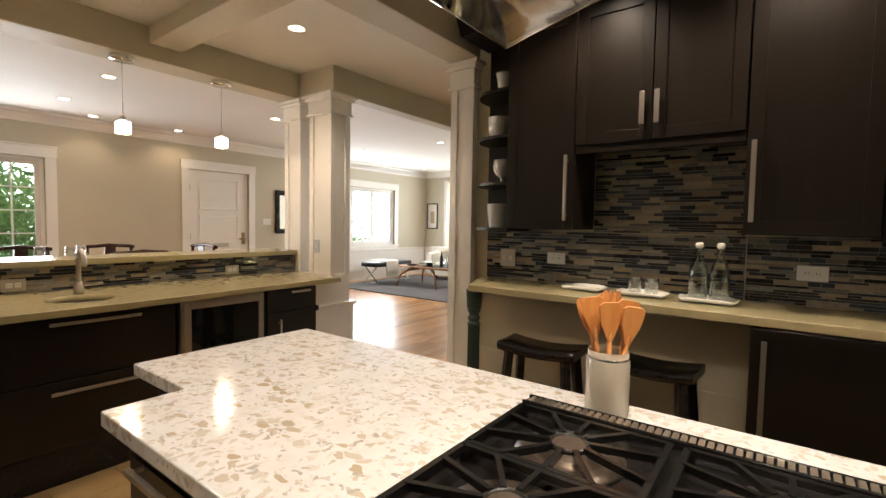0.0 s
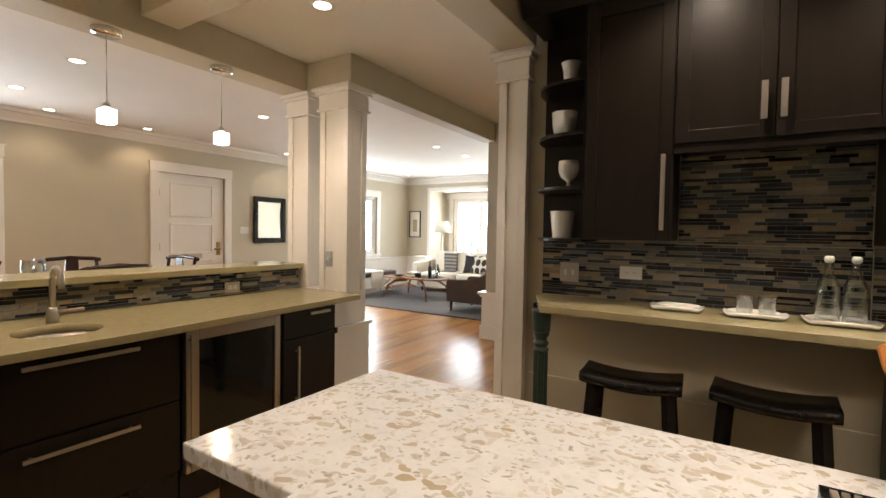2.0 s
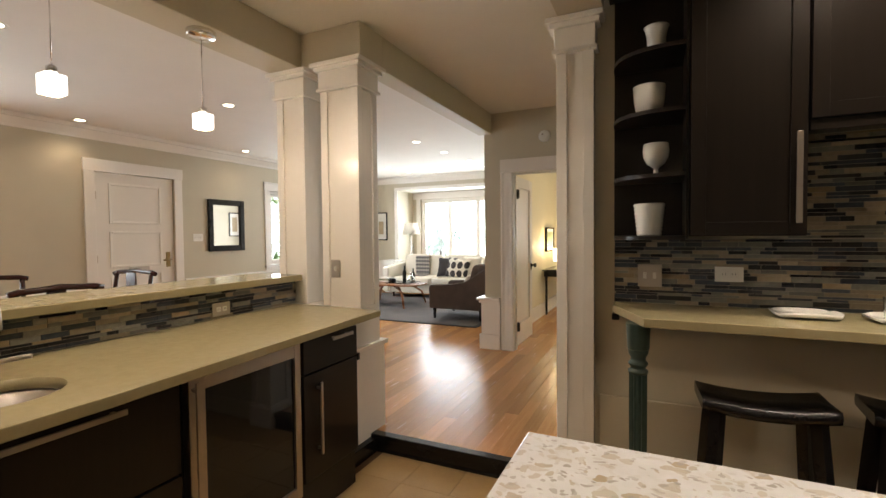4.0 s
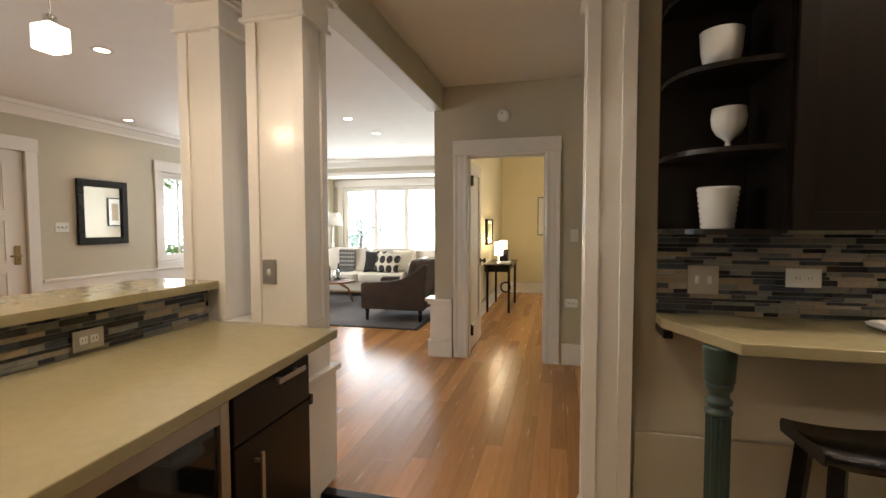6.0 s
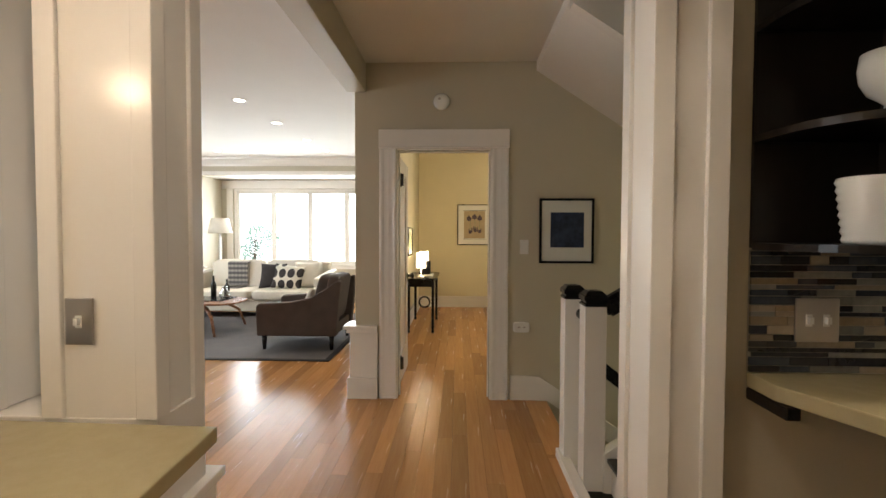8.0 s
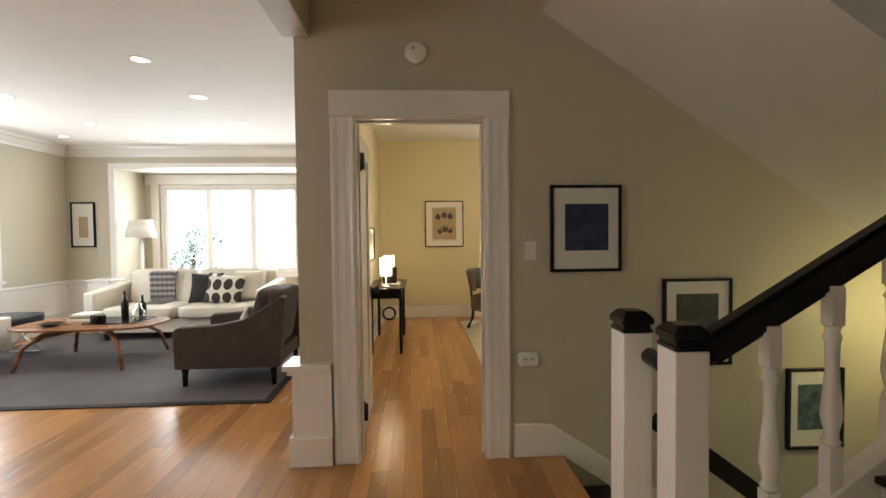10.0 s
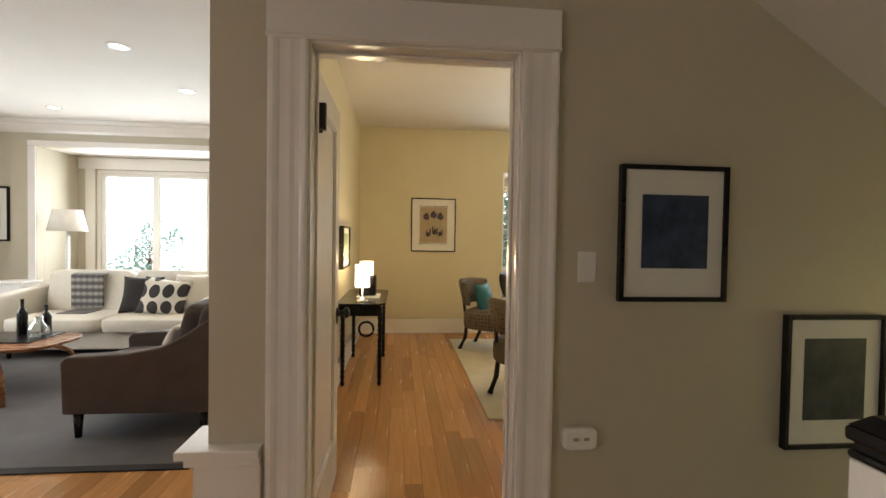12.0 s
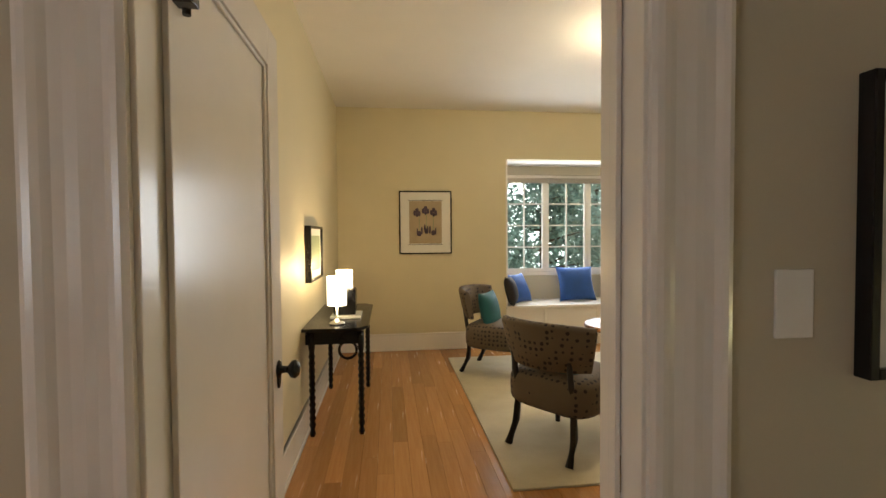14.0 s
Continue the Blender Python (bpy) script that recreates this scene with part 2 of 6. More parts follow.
def puff(sx, sy, sz, m=None, e=0.35, nu=28, nv=16, bm=None):
    """A soft cushion-like block (superellipsoid) of half sizes sx, sy, sz."""
    bm = bm or bmesh.new()
    f = lambda v, k: math.copysign(abs(v) ** k, v)
    rings = []
    for j in range(1, nv):
        b = -math.pi / 2 + math.pi * j / nv
        ring = []
        for i in range(nu):
            a = 2 * math.pi * i / nu
            p = Vector((sx * f(math.cos(b), e) * f(math.cos(a), e), sy * f(math.cos(b), e) * f(math.sin(a), e), sz * f(math.sin(b), e)))
            ring.append(bm.verts.new(m @ p if m else p))
        rings.append(ring)
    for a, b in zip(rings, rings[1:]):
        for i in range(nu):
            bm.faces.new((a[i], a[(i + 1) % nu], b[(i + 1) % nu], b[i])).smooth = True
    bm.faces.new(rings[0][::-1]).smooth = True
    bm.faces.new(rings[-1]).smooth = True
    return bm


def pillow_mesh(w, h, d, m):
    """A throw pillow: pinched corners, full middle; stands in its local xz plane."""
    bm = bmesh.new()
    n = 12
    grid = {}
    for s in (-1, 1):
        for i in range(n + 1):
            for j in range(n + 1):
                u, v = 2 * i / n - 1, 2 * j / n - 1
                edge = i in (0, n) or j in (0, n)
                if edge and s == 1:
                    grid[s, i, j] = grid[-1, i, j]
                    continue
                pin = 1 - 0.10 * (1 - (1 - abs(u)) ** 0.7) * (1 - abs(v)) - 0.0
                thick = ((1 - u * u) * (1 - v * v)) ** 0.45
                x, z = u * w / 2 * (1 - 0.08 * (1 - v * v) * abs(u)), v * h / 2 * (1 - 0.08 * (1 - u * u) * abs(v))
                grid[s, i, j] = bm.verts.new(m @ Vector((x * pin ** 0.2, s * d / 2 * thick, z)))
    for s in (-1, 1):
        for i in range(n):
            for j in range(n):
                q = [grid[s, i, j], grid[s, i + 1, j], grid[s, i + 1, j + 1], grid[s, i, j + 1]]
                bm.faces.new(q if s == -1 else q[::-1]).smooth = True
    return bm


def mesh_of(name, bm, material):
    me = bpy.data.meshes.new(name)
    bm.to_mesh(me)
    bm.free()
    me.materials.append(material)
    return me


def thing(name, at, label, category, group="", kind=""):
    """An Empty at a thing's base."""
    ob = new(name)
    ob.empty_display_size = 0.1
    ob.location = at
    return tagged(ob, label, category, group, kind)


def part(name, bm, material, parent, label=""):
    """Links a bmesh drawn in world places as one mesh under a thing or part."""
    root = parent
    while root.parent:
        root = root.parent
    bmesh.ops.translate(bm, verts=bm.verts, vec=-root.location)
    ob = new(name, mesh_of(name, bm, material))
    ob.parent = parent
    return tagged(ob, label)


def solid(name, bm, material, label="", category="", kind="", group=""):
    ob = new(name, mesh_of(name, bm, material))
    return tagged(ob, label, category, group, kind)


def setting(name, bm, material, label="", category=""):
    return solid(name, bm, material, label, category or name.split("_")[0], "structure")


# ---- the large structure ----
CEIL_Z = 2.68
KF = -0.11       # kitchen floor, one low step under the oak
STEP_Y = 2.745   # edge of the oak floor at the kitchen
TW = 2.775      # tiled kitchen wall
DW = 5.19       # wall with the office door
LW = -7.80      # far left wall of dining and living rooms
FW = 9.65       # living room's far wall
OW = 9.88       # office's far wall

setting("subfloor", boxes((-8.2, -2.8, -0.06, -3.75, STEP_Y - 0.02, -0.012), (-8.2, STEP_Y - 0.02, -0.06, -1.84, 11.0, -0.012)), PLANK_GAP, "dark joint bed under the oak floor")
setting("subfloor_office", one(-1.84, DW + 0.06, -0.06, 1.2, 11.0, -0.012, 0), PLANK_GAP, "dark joint bed under the office floor", "floor")
setting("floor_kitchen_bed", one(-3.75, -2.8, KF - 0.06, 2.4, 2.95, KF - 0.012, 0), PLANK_GAP, "bed under the kitchen floor tiles", "floor")

setting("wall_tiled", one(-1.79, TW, KF - 0.03, 2.3, 2.93, CEIL_Z), WALL, "beige painted kitchen wall behind the mosaic splashback")
setting("wall_kitchen_east", one(2.3, -2.8, KF - 0.03, 2.45, 5.4, CEIL_Z), WALL, "plain beige kitchen wall")
setting("wall_south", one(-8.0, -2.95, KF - 0.03, 2.45, -2.8, CEIL_Z), WALL, "plain beige wall")


def wall_x(name, x0, x1, y0, y1, holes, label, top=CEIL_Z, bottom=0.0):
    """A wall along y with rectangular openings (y0, y1, z0, z1)."""
    bm = bmesh.new()
    y = y0
    for a, b, c, d in holes:
        box(bm, x0, y, bottom, x1, a, top)
        if c > bottom:
            box(bm, x0, a, bottom, x1, b, c)
        box(bm, x0, a, d, x1, b, top)
        y = b
    box(bm, x0, y, bottom, x1, y1, top)
    return setting(name, bm, WALL, label)


def wall_y(name, y0, y1, x0, x1, holes, label, top=CEIL_Z, bottom=0.0, paint=WALL):
    bm = bmesh.new()
    x = x0
    for a, b, c, d in holes:
        box(bm, x, y0, bottom, a, y1, top)
        if c > bottom:
            box(bm, a, y0, bottom, b, y1, c)
        box(bm, a, y0, d, b, y1, top)
        x = b
    box(bm, x, y0, bottom, x1, y1, top)
    return setting(name, bm, paint, label)


WIN_D = (0.55, 1.72, 0.72, 2.10)
WIN_L = (6.36, 8.42, 0.80, 2.13)
wall_x("wall_west", LW - 0.16, LW, -2.8, 9.80, [WIN_D, (3.53, 4.56, 0.0, 2.15), WIN_L], "long beige wall with the entry door and windows")
wall_y("wall_living_far", FW, FW + 0.12, LW - 0.16, -3.33, [(-7.08, -3.62, 0.0, 2.37)], "beige living room wall round the window bay")
setting("bay_side_west", one(-7.20, FW + 0.12, 0, -7.08, 10.5, 2.6), WALL, "beige side of the window bay", "wall")
setting("bay_side_east", one(-3.62, FW + 0.12, 0, -3.5, 10.5, 2.6), WALL, "beige side of the window bay", "wall")
wall_y("wall_bay", 10.38, 10.5, -7.08, -3.62, [(-6.85, -3.85, 0.70, 2.20)], "window wall of the bay", top=2.37)
setting("ceiling_bay", one(-7.2, FW + 0.12, 2.37, -3.5, 10.5, 2.45), CEIL, "white ceiling of the window bay")
wall_y("wall_office_door", DW, DW + 0.12, -3.275, 0.9, [(-2.94, -2.19, 0.0, 2.0)], "greige hall wall with the office doorway", top=2.82)
setting("wall_office_door_lower", one(-1.84, DW, -2.4, 0.9, DW + 0.12, 0.0, 0), WALL, "hall wall running down the basement stairs", "wall")
setting("wall_office_west", one(-3.22, DW + 0.12, 0, -3.17, 10.5, 2.82), OFFICE_PAINT, "cream office side of the wall towards the living room")
setting("wall_living_east", one(-3.275, DW + 0.12, 0, -3.22, 10.5, 2.82), WALL, "beige living room side of the wall towards the office")
wall_y("wall_office_far", OW, OW + 0.12, -3.17, 1.0, [(-1.19, 0.80, 0.0, 2.25)], "cream office wall round the window seat", top=2.82, paint=OFFICE_PAINT)
wall_y("wall_office_bay", 10.42, 10.54, -1.31, 0.92, [(-1.13, 0.74, 0.80, 2.14)], "window wall above the window seat", top=2.25)
setting("office_bay_west", one(-1.31, OW + 0.12, 0, -1.19, 10.42, 2.25), TRIM, "white side of the window seat", "wall")
setting("office_bay_east", one(0.80, OW + 0.12, 0, 0.92, 10.42, 2.25), TRIM, "white side of the window seat", "wall")
setting("office_bay_ceiling", one(-1.31, OW + 0.12, 2.25, 0.92, 10.54, 2.33), CEIL, "white head of the window seat", "ceiling")
setting("wall_office_east", one(0.9, DW, -2.4, 1.05, 10.5, 2.82), OFFICE_PAINT, "plain cream office wall")
setting("ceiling_office", one(-3.33, DW, 2.82, 1.05, 10.1, 2.90), CEIL, "white office ceiling")
setting("ceiling_main", boxes((-8.0, -2.95, CEIL_Z, -3.25, FW + 0.15, 2.76), (-3.25, -2.95, CEIL_Z, -1.84, DW + 0.05, 2.76), (-1.84, -2.95, CEIL_Z, 2.45, 2.93, 2.76)), CEIL,
        "off-white ceiling over kitchen, dining and living rooms")
setting("ceiling_stair", boxes((-1.84, 2.93, 4.4, 2.45, 5.35, 4.5)), CEIL, "white ceiling high above the stairs")
setting("wall_stair_upper", boxes((-1.92, 2.93, 2.76, -1.84, 5.2, 4.4), (-1.84, 2.85, 2.76, 2.45, 2.93, 4.4), (-1.84, 5.19, 2.82, 2.45, 5.3, 4.4)), WALL,
        "upper stairwell walls", "wall")
setting("basement_floor", one(-2.0, 2.93, -2.46, 2.45, 5.31, -2.4, 0), PLANK_GAP, "dark basement landing", "floor")
setting("wall_stair_east", one(2.3, 2.93, -2.4, 2.45, 5.31, 0, 0), WALL, "plain stairwell wall", "wall")
setting("wall_stair_south", one(-1.84, 2.83, -2.4, 2.3, 2.93, -0.0, 0), WALL, "plain stairwell wall", "wall")
setting("wall_stair_head", one(-1.92, 2.93, -2.4, -1.84, 5.19, -0.07, 0), WALL, "wall at the head of the basement stairs", "wall")

# beams: over the bar, from the columns to the office wall, and across the kitchen
BEAM = [("beam_bar", one(-3.92, -2.8, 2.45, -3.66, 2.65, CEIL_Z, 0.006)),
        ("beam_columns", one(-3.92, 2.652, 2.45, -3.185, 2.92, CEIL_Z, 0.006)),
        ("beam_hall", one(-3.34, 2.9215, 2.45, -3.185, DW, CEIL_Z, 0.006)),
        ("beam_cross", one(-3.658, 1.40, 2.56, -1.952, 1.62, CEIL_Z, 0.006)),
        ("beam_east", one(-1.95, -2.8, 2.45, -1.72, 2.70, CEIL_Z, 0.006))]
for nm, bm in BEAM:
    setting(nm, bm, WALL, "beige painted boxed ceiling beam", "beam")


def column(name, x0, y0, x1, y1, z0, z1, label):
    """A boxed white column: shaft, corner boards, recessed face, necking and cap."""
    c = thing(name, ((x0 + x1) / 2, (y0 + y1) / 2, z0), label, "column", "boxed columns", "structure")
    part("shaft", one(x0 + 0.012, y0 + 0.012, z0, x1 - 0.012, y1 - 0.012, z1 - 0.03, 0), TRIM, c)
    w = 0.055
    bm = bmesh.new()
    for a, b in ((x0, y0), (x1 - w, y0), (x0, y1 - w), (x1 - w, y1 - w)):
        box(bm, a, b, z0, a + w, b + w, z1 - 0.16, bevel=0.003)
    part("corner_boards", bm, TRIM, c)
    part("necking", one(x0 - 0.008, y0 - 0.008, z1 - 0.17, x1 + 0.008, y1 + 0.008, z1 - 0.05, 0.004), TRIM, c)
    bm = boxes((x0 - 0.02, y0 - 0.02, z1 - 0.185, x1 + 0.02, y1 + 0.02, z1 - 0.165), (x0 - 0.03, y0 - 0.03, z1 - 0.055, x1 + 0.03, y1 + 0.03, z1 - 0.025),
               (x0 - 0.05, y0 - 0.05, z1 - 0.03, x1 + 0.05, y1 + 0.05, z1 - 0.002), bevel=0.005)
    part("cap", bm, TRIM, c)
    return c


c1 = column("column_front", -3.50, 2.64, -3.20, 2.86, 0.852, 2.45, "white boxed column standing on the bar counter end")
part("pedestal", boxes((-3.50, 2.372, KF, -3.203, 2.862, 0.81), (-3.497, 2.647, 0.80, -3.203, 2.862, 0.853), bevel=0.002), TRIM, c1)
part("pedestal_dado", boxes((-3.50, 2.376, KF, -3.19, 2.90, 0.57), (-3.50, 2.370, 0.57, -3.172, 2.92, 0.60), bevel=0.004), TRIM, c1)
column("column_bar", -3.90, 2.655, -3.655, 2.95, 0.852, 2.45, "white boxed column at the end of the raised bar")
setting("column_bar_base", one(-3.98, 2.66, 0, -3.51, 2.96, 0.85, 0.004), TRIM, "white panelled base under the bar column", "column")
ce = column("column_east", -1.962, 2.70, -1.77, 2.92, KF, 2.45, "tall white boxed column between kitchen and hall")
part("plinth", boxes((-1.975, 2.685, KF, -1.757, 2.93, 0.04), (-1.969, 2.692, 0.04, -1.763, 2.926, 0.055), bevel=0.004), TRIM, ce)


def casing(name, x0, x1, z1, y, w=0.14, d=0.025, z0=0.0):
    """White casing on a wall that runs along x, on its side towards -y."""
    c = thing(name, ((x0 + x1) / 2, y, z0), "white moulded wooden door casing", "door casing", kind="structure")
    for a, b in ((x0 - w, x0), (x1, x1 + w)):
        q = [(0, 0), (0, 0.8), (0.06, 0.95), (0.14, 1.0), (0.22, 0.9), (0.30, 0.74), (0.42, 0.72), (0.55, 0.78), (0.66, 0.72), (0.78, 0.74), (0.86, 0.92), (0.93, 1.0), (1.0, 0.86), (1.0, 0)]
        bm = prism([(a + (b - a) * u, y - 0.002 - d * v) for u, v in q], z0, z1, "z")
        part("jamb_casing", bm, TRIM, c)
    part("head_casing", boxes((x0 - w - 0.004, y - d - 0.004, z1, x1 + w + 0.004, y - 0.002, z1 + 0.15), (x0 - w - 0.006, y - d - 0.010, z1 + 0.004, x1 + w + 0.006, y - d, z1 + 0.014), bevel=0.003), TRIM, c)
    return c


dc = casing("door_1", -2.94, -2.19, 2.0, DW, 0.138)
bm = boxes((-2.96, DW - 0.012, 0, -2.932, DW + 0.132, 2.0), (-2.198, DW - 0.012, 0, -2.17, DW + 0.132, 2.0), (-2.96, DW - 0.012, 1.992, -2.17, DW + 0.132, 2.02),
           (-2.93, DW + 0.06, 0, -2.92, DW + 0.075, 2.0), (-2.21, DW + 0.05, 0, -2.20, DW + 0.075, 2.0), (-2.93, DW + 0.05, 1.98, -2.20, DW + 0.075, 1.99), bevel=0.002)
part("jamb", bm, TRIM, dc)
part("strike_plate", boxes((-2.201, DW + 0.052, 0.895, -2.1975, DW + 0.078, 0.96), bevel=0.001), BRASS, dc, "aged brass strike plate")

# open office door leaf, standing along the wall
dl = thing("office_door", (-2.95, DW + 0.13, 0.0), "open white panelled door with dark knob", "door")
X0, X1, Y0, Y1 = -2.99, -2.95, DW + 0.135, DW + 0.89
bm = bmesh.new()
for a, b, c, d in ((Y0, Y0 + 0.12, 0.012, 1.985), (Y1 - 0.12, Y1, 0.012, 1.985), (Y0 + 0.12, Y1 - 0.12, 0.012, 0.25), (Y0 + 0.12, Y1 - 0.12, 1.865, 1.985)):
    box(bm, X0, a, c, X1, b, d, bevel=0.002)
for a, b, c, d in ((Y0 + 0.12, Y0 + 0.132, 0.25, 1.865), (Y1 - 0.132, Y1 - 0.12, 0.25, 1.865), (Y0 + 0.132, Y1 - 0.132, 0.25, 0.262), (Y0 + 0.132, Y1 - 0.132, 1.853, 1.865)):
    box(bm, X1 - 0.016, a, c, X1 - 0.006, b, d, bevel=0.003)
door_leaf = part("stiles_and_rails", bm, TRIM, dl)
part("panel", one(X0 + 0.015, Y0 + 0.12, 0.25, X1 - 0.015, Y1 - 0.12, 1.865, 0), TRIM, dl)
kn = part("knob", lathe([(0.028, 0), (0.03, 0.006), (0.012, 0.012), (0.011, 0.03), (0.027, 0.042), (0.03, 0.055), (0.02, 0.066), (0.004, 0.07)], 0, 0, 0), IRON, dl, "dark iron door knob")
kn.matrix_local = Matrix.Translation(Vector((0.0, 0.70, 0.915))) @ Matrix.Rotation(radians(90), 4, "Y") @ Matrix.Translation(dl.location)
part("knob_plate", puff(0.006, 0.02, 0.045, Matrix.Translation((X1 + 0.002, Y1 - 0.06, 0.90)), 0.8), IRON, dl, "dark oval knob plate")
for z in (0.25, 1.77):
    hb = boxes((-2.935, DW + 0.10, z - 0.05, -2.90, DW + 0.128, z + 0.05), bevel=0.002)
    lathe([(0.007, -0.055), (0.007, 0.055)], -2.925, DW + 0.138, z, 10, hb)
    part("hinge", hb, IRON, dl, "dark metal butt hinge")


def baseboard_y(name, x0, x1, y, z=0.16, side=-1):
    """Tall base moulding on a wall along x; side: the way it faces in y."""
    bm = boxes((x0, y, 0, x1, y + side * 0.018, z), (x0, y, z - 0.02, x1, y + side * 0.026, z), (x0, y, 0, x1, y + side * 0.03, 0.02), bevel=0.003)
    return setting(name, bm, TRIM, "tall white baseboard", "baseboard")


def baseboard_x(name, x, y0, y1, z=0.16, side=1):
    bm = boxes((x, y0, 0, x + side * 0.018, y1, z), (x, y0, z - 0.02, x + side * 0.026, y1, z), (x, y0, 0, x + side * 0.03, y1, 0.02), bevel=0.003)
    return setting(name, bm, TRIM, "tall white baseboard", "baseboard")


baseboard_y("baseboard_office_far", -3.17, -1.19, OW, 0.2)
baseboard_x("baseboard_office_west", -3.17, DW + 0.12, OW, 0.2)
baseboard_y("baseboard_living_far", LW, -7.08, FW, 0.25)
baseboard_x("baseboard_west", LW, 4.7, FW, 0.25)
setting("baseboard_stair", prism([(-2.03, 0), (-1.74, 0), (0.3, -1.36), (0.3, -1.17), (-1.80, 0.19), (-1.90, 0.20), (-2.03, 0.20)], DW - 0.02, DW - 0.001, "y", 0.003), TRIM,
        "white skirting that steps down beside the stairs", "baseboard")
# wall end beside the doorway: white dado with cap
setting("dado_wall_end", boxes((-3.315, DW - 0.03, 0, -3.09, DW + 0.14, 0.56), (-3.365, DW - 0.06, 0.56, -3.09, DW + 0.17, 0.59), (-3.34, DW - 0.045, 0.53, -3.09, DW + 0.155, 0.56),
                               (-3.335, DW - 0.045, 0, -3.09, DW + 0.15, 0.17), bevel=0.004), TRIM, "white dado with a cap at the wall end", "trim")
# white dado, chair rail and crown of the dining and living rooms
for k, (a, b) in enumerate(((-2.8, 3.38), (4.69, FW))):
    bm = bmesh.new()
    box(bm, LW, a, 0.0, LW + 0.008, b, 0.67)
    box(bm, LW, a, 0.67, LW + 0.035, b, 0.71, bevel=0.008)
    setting("chair_rail_west_%d" % (k + 1), bm, TRIM, "white dado and chair rail", "trim")
setting("chair_rail_far", boxes((LW, FW - 0.008, 0, -7.08, FW, 0.67), (LW, FW - 0.035, 0.67, -7.08, FW, 0.71)), TRIM, "white dado and chair rail", "trim")
CROWN = [(0, 2.53), (0.02, 2.53), (0.03, 2.56), (0.09, 2.63), (0.11, 2.635), (0.12, 2.678), (0, 2.678)]
setting("crown_west", prism([(LW + a, z) for a, z in CROWN], -2.8, FW, "y"), TRIM, "white crown moulding", "trim")
setting("crown_far", prism([(FW - a, z) for a, z in CROWN], LW, -3.33, "x"), TRIM, "white crown moulding", "trim")
setting("threshold", boxes((-3.187, STEP_Y - 0.022, KF, -1.978, STEP_Y, -0.028), (-3.187, STEP_Y - 0.034, -0.028, -1.978, STEP_Y + 0.03, 0.007), (-3.187, STEP_Y - 0.03, KF, -1.978, STEP_Y - 0.02, KF + 0.02), bevel=0.005), BLACK, "black riser and nosing between tile and oak floors", "trim")
setting("plinth_board", boxes((-3.188, 2.372, KF, -3.14, STEP_Y - 0.036, -0.015), bevel=0.004), BLACK, "black plinth board below the white pedestal", "baseboard")

# ---- kitchen: island ----
def at_top(ob, m):
    ob.matrix_world = m
    return ob


isl = thing("kitchen_island", (-0.4, 0.86, 0.0), "dark-stained kitchen island with panelled sides", "island")
part("body", one(-1.70, 0.66, 0.10, 0.95, 1.24, 0.785, 0.003), DARKWOOD, isl)
part("front_cabinet", one(-1.33, 0.46, 0.10, 0.95, 0.658, 0.785, 0.003), DARKWOOD, isl)
part("plinth", one(-1.30, 0.52, KF, 0.9, 1.18, 0.10, 0), BLACK, isl)
for a, b in ((-1.31, -0.62), (0.3, 0.93)):
    dr = part("drawer", boxes((a, 0.44, 0.56, b, 0.458, 0.77), (a + 0.04, 0.434, 0.60, b - 0.04, 0.442, 0.73), bevel=0.002), DARKWOOD, isl)
    hb = bmesh.new()
    bar(hb, (a + 0.08, 0.405, 0.72), (b - 0.08, 0.405, 0.72), 0.014)
    bar(hb, (a + 0.1, 0.405, 0.72), (a + 0.1, 0.44, 0.72), 0.01)
    bar(hb, (b - 0.1, 0.405, 0.72), (b - 0.1, 0.44, 0.72), 0.01)
    part("handle", hb, STEEL, dr, "brushed steel bar handle")
solid("island_worktop", prism([(-1.755, 0.605), (-1.38, 0.605), (-1.38, 0.40), (1.0, 0.40), (1.0, 1.31), (-1.755, 1.31)], 0.787, 0.828, "z", 0.004), QUARTZ,
      "white quartz worktop with tan chips on the island", "worktop")

# gas cooktop let into the island
ck = thing("gas_cooktop", (-0.05, 0.82, 0.828), "black gas cooktop with cast iron grates", "cooktop")
part("tray", boxes((-0.54, 0.50, 0.829, 0.62, 1.084, 0.840), (-0.54, 0.50, 0.84, -0.525, 1.08, 0.852), (-0.525, 0.50, 0.84, 0.62, 0.515, 0.852), bevel=0.003), BLACK, ck)
part("rear_trim", boxes((-0.54, 1.085, 0.829, 0.62, 1.14, 0.851), (-0.54, 1.128, 0.851, 0.62, 1.14, 0.858), (-0.54, 1.085, 0.851, 0.62, 1.095, 0.858), bevel=0.002), IRON, ck)
BARS = mat("satin_metal", (0.58, 0.49, 0.40), (0.52, 0.44, 0.36), 6, 0.35, metal=0.9)
vent_data = mesh_of("vent_bar", boxes((-0.0055, -0.015, -0.004, 0.0055, 0.016, 0.006)), BARS)
for i in range(66):
    o = new("vent_bar", vent_data)
    o.parent = ck
    o.location = (-0.52 + i * 0.0172 + 0.05, 1.11 - 0.82, 0.853 - 0.828)
BURNER = mat("burner_metal", (0.16, 0.125, 0.10), (0.11, 0.085, 0.07), 14, 0.32, metal=0.7)
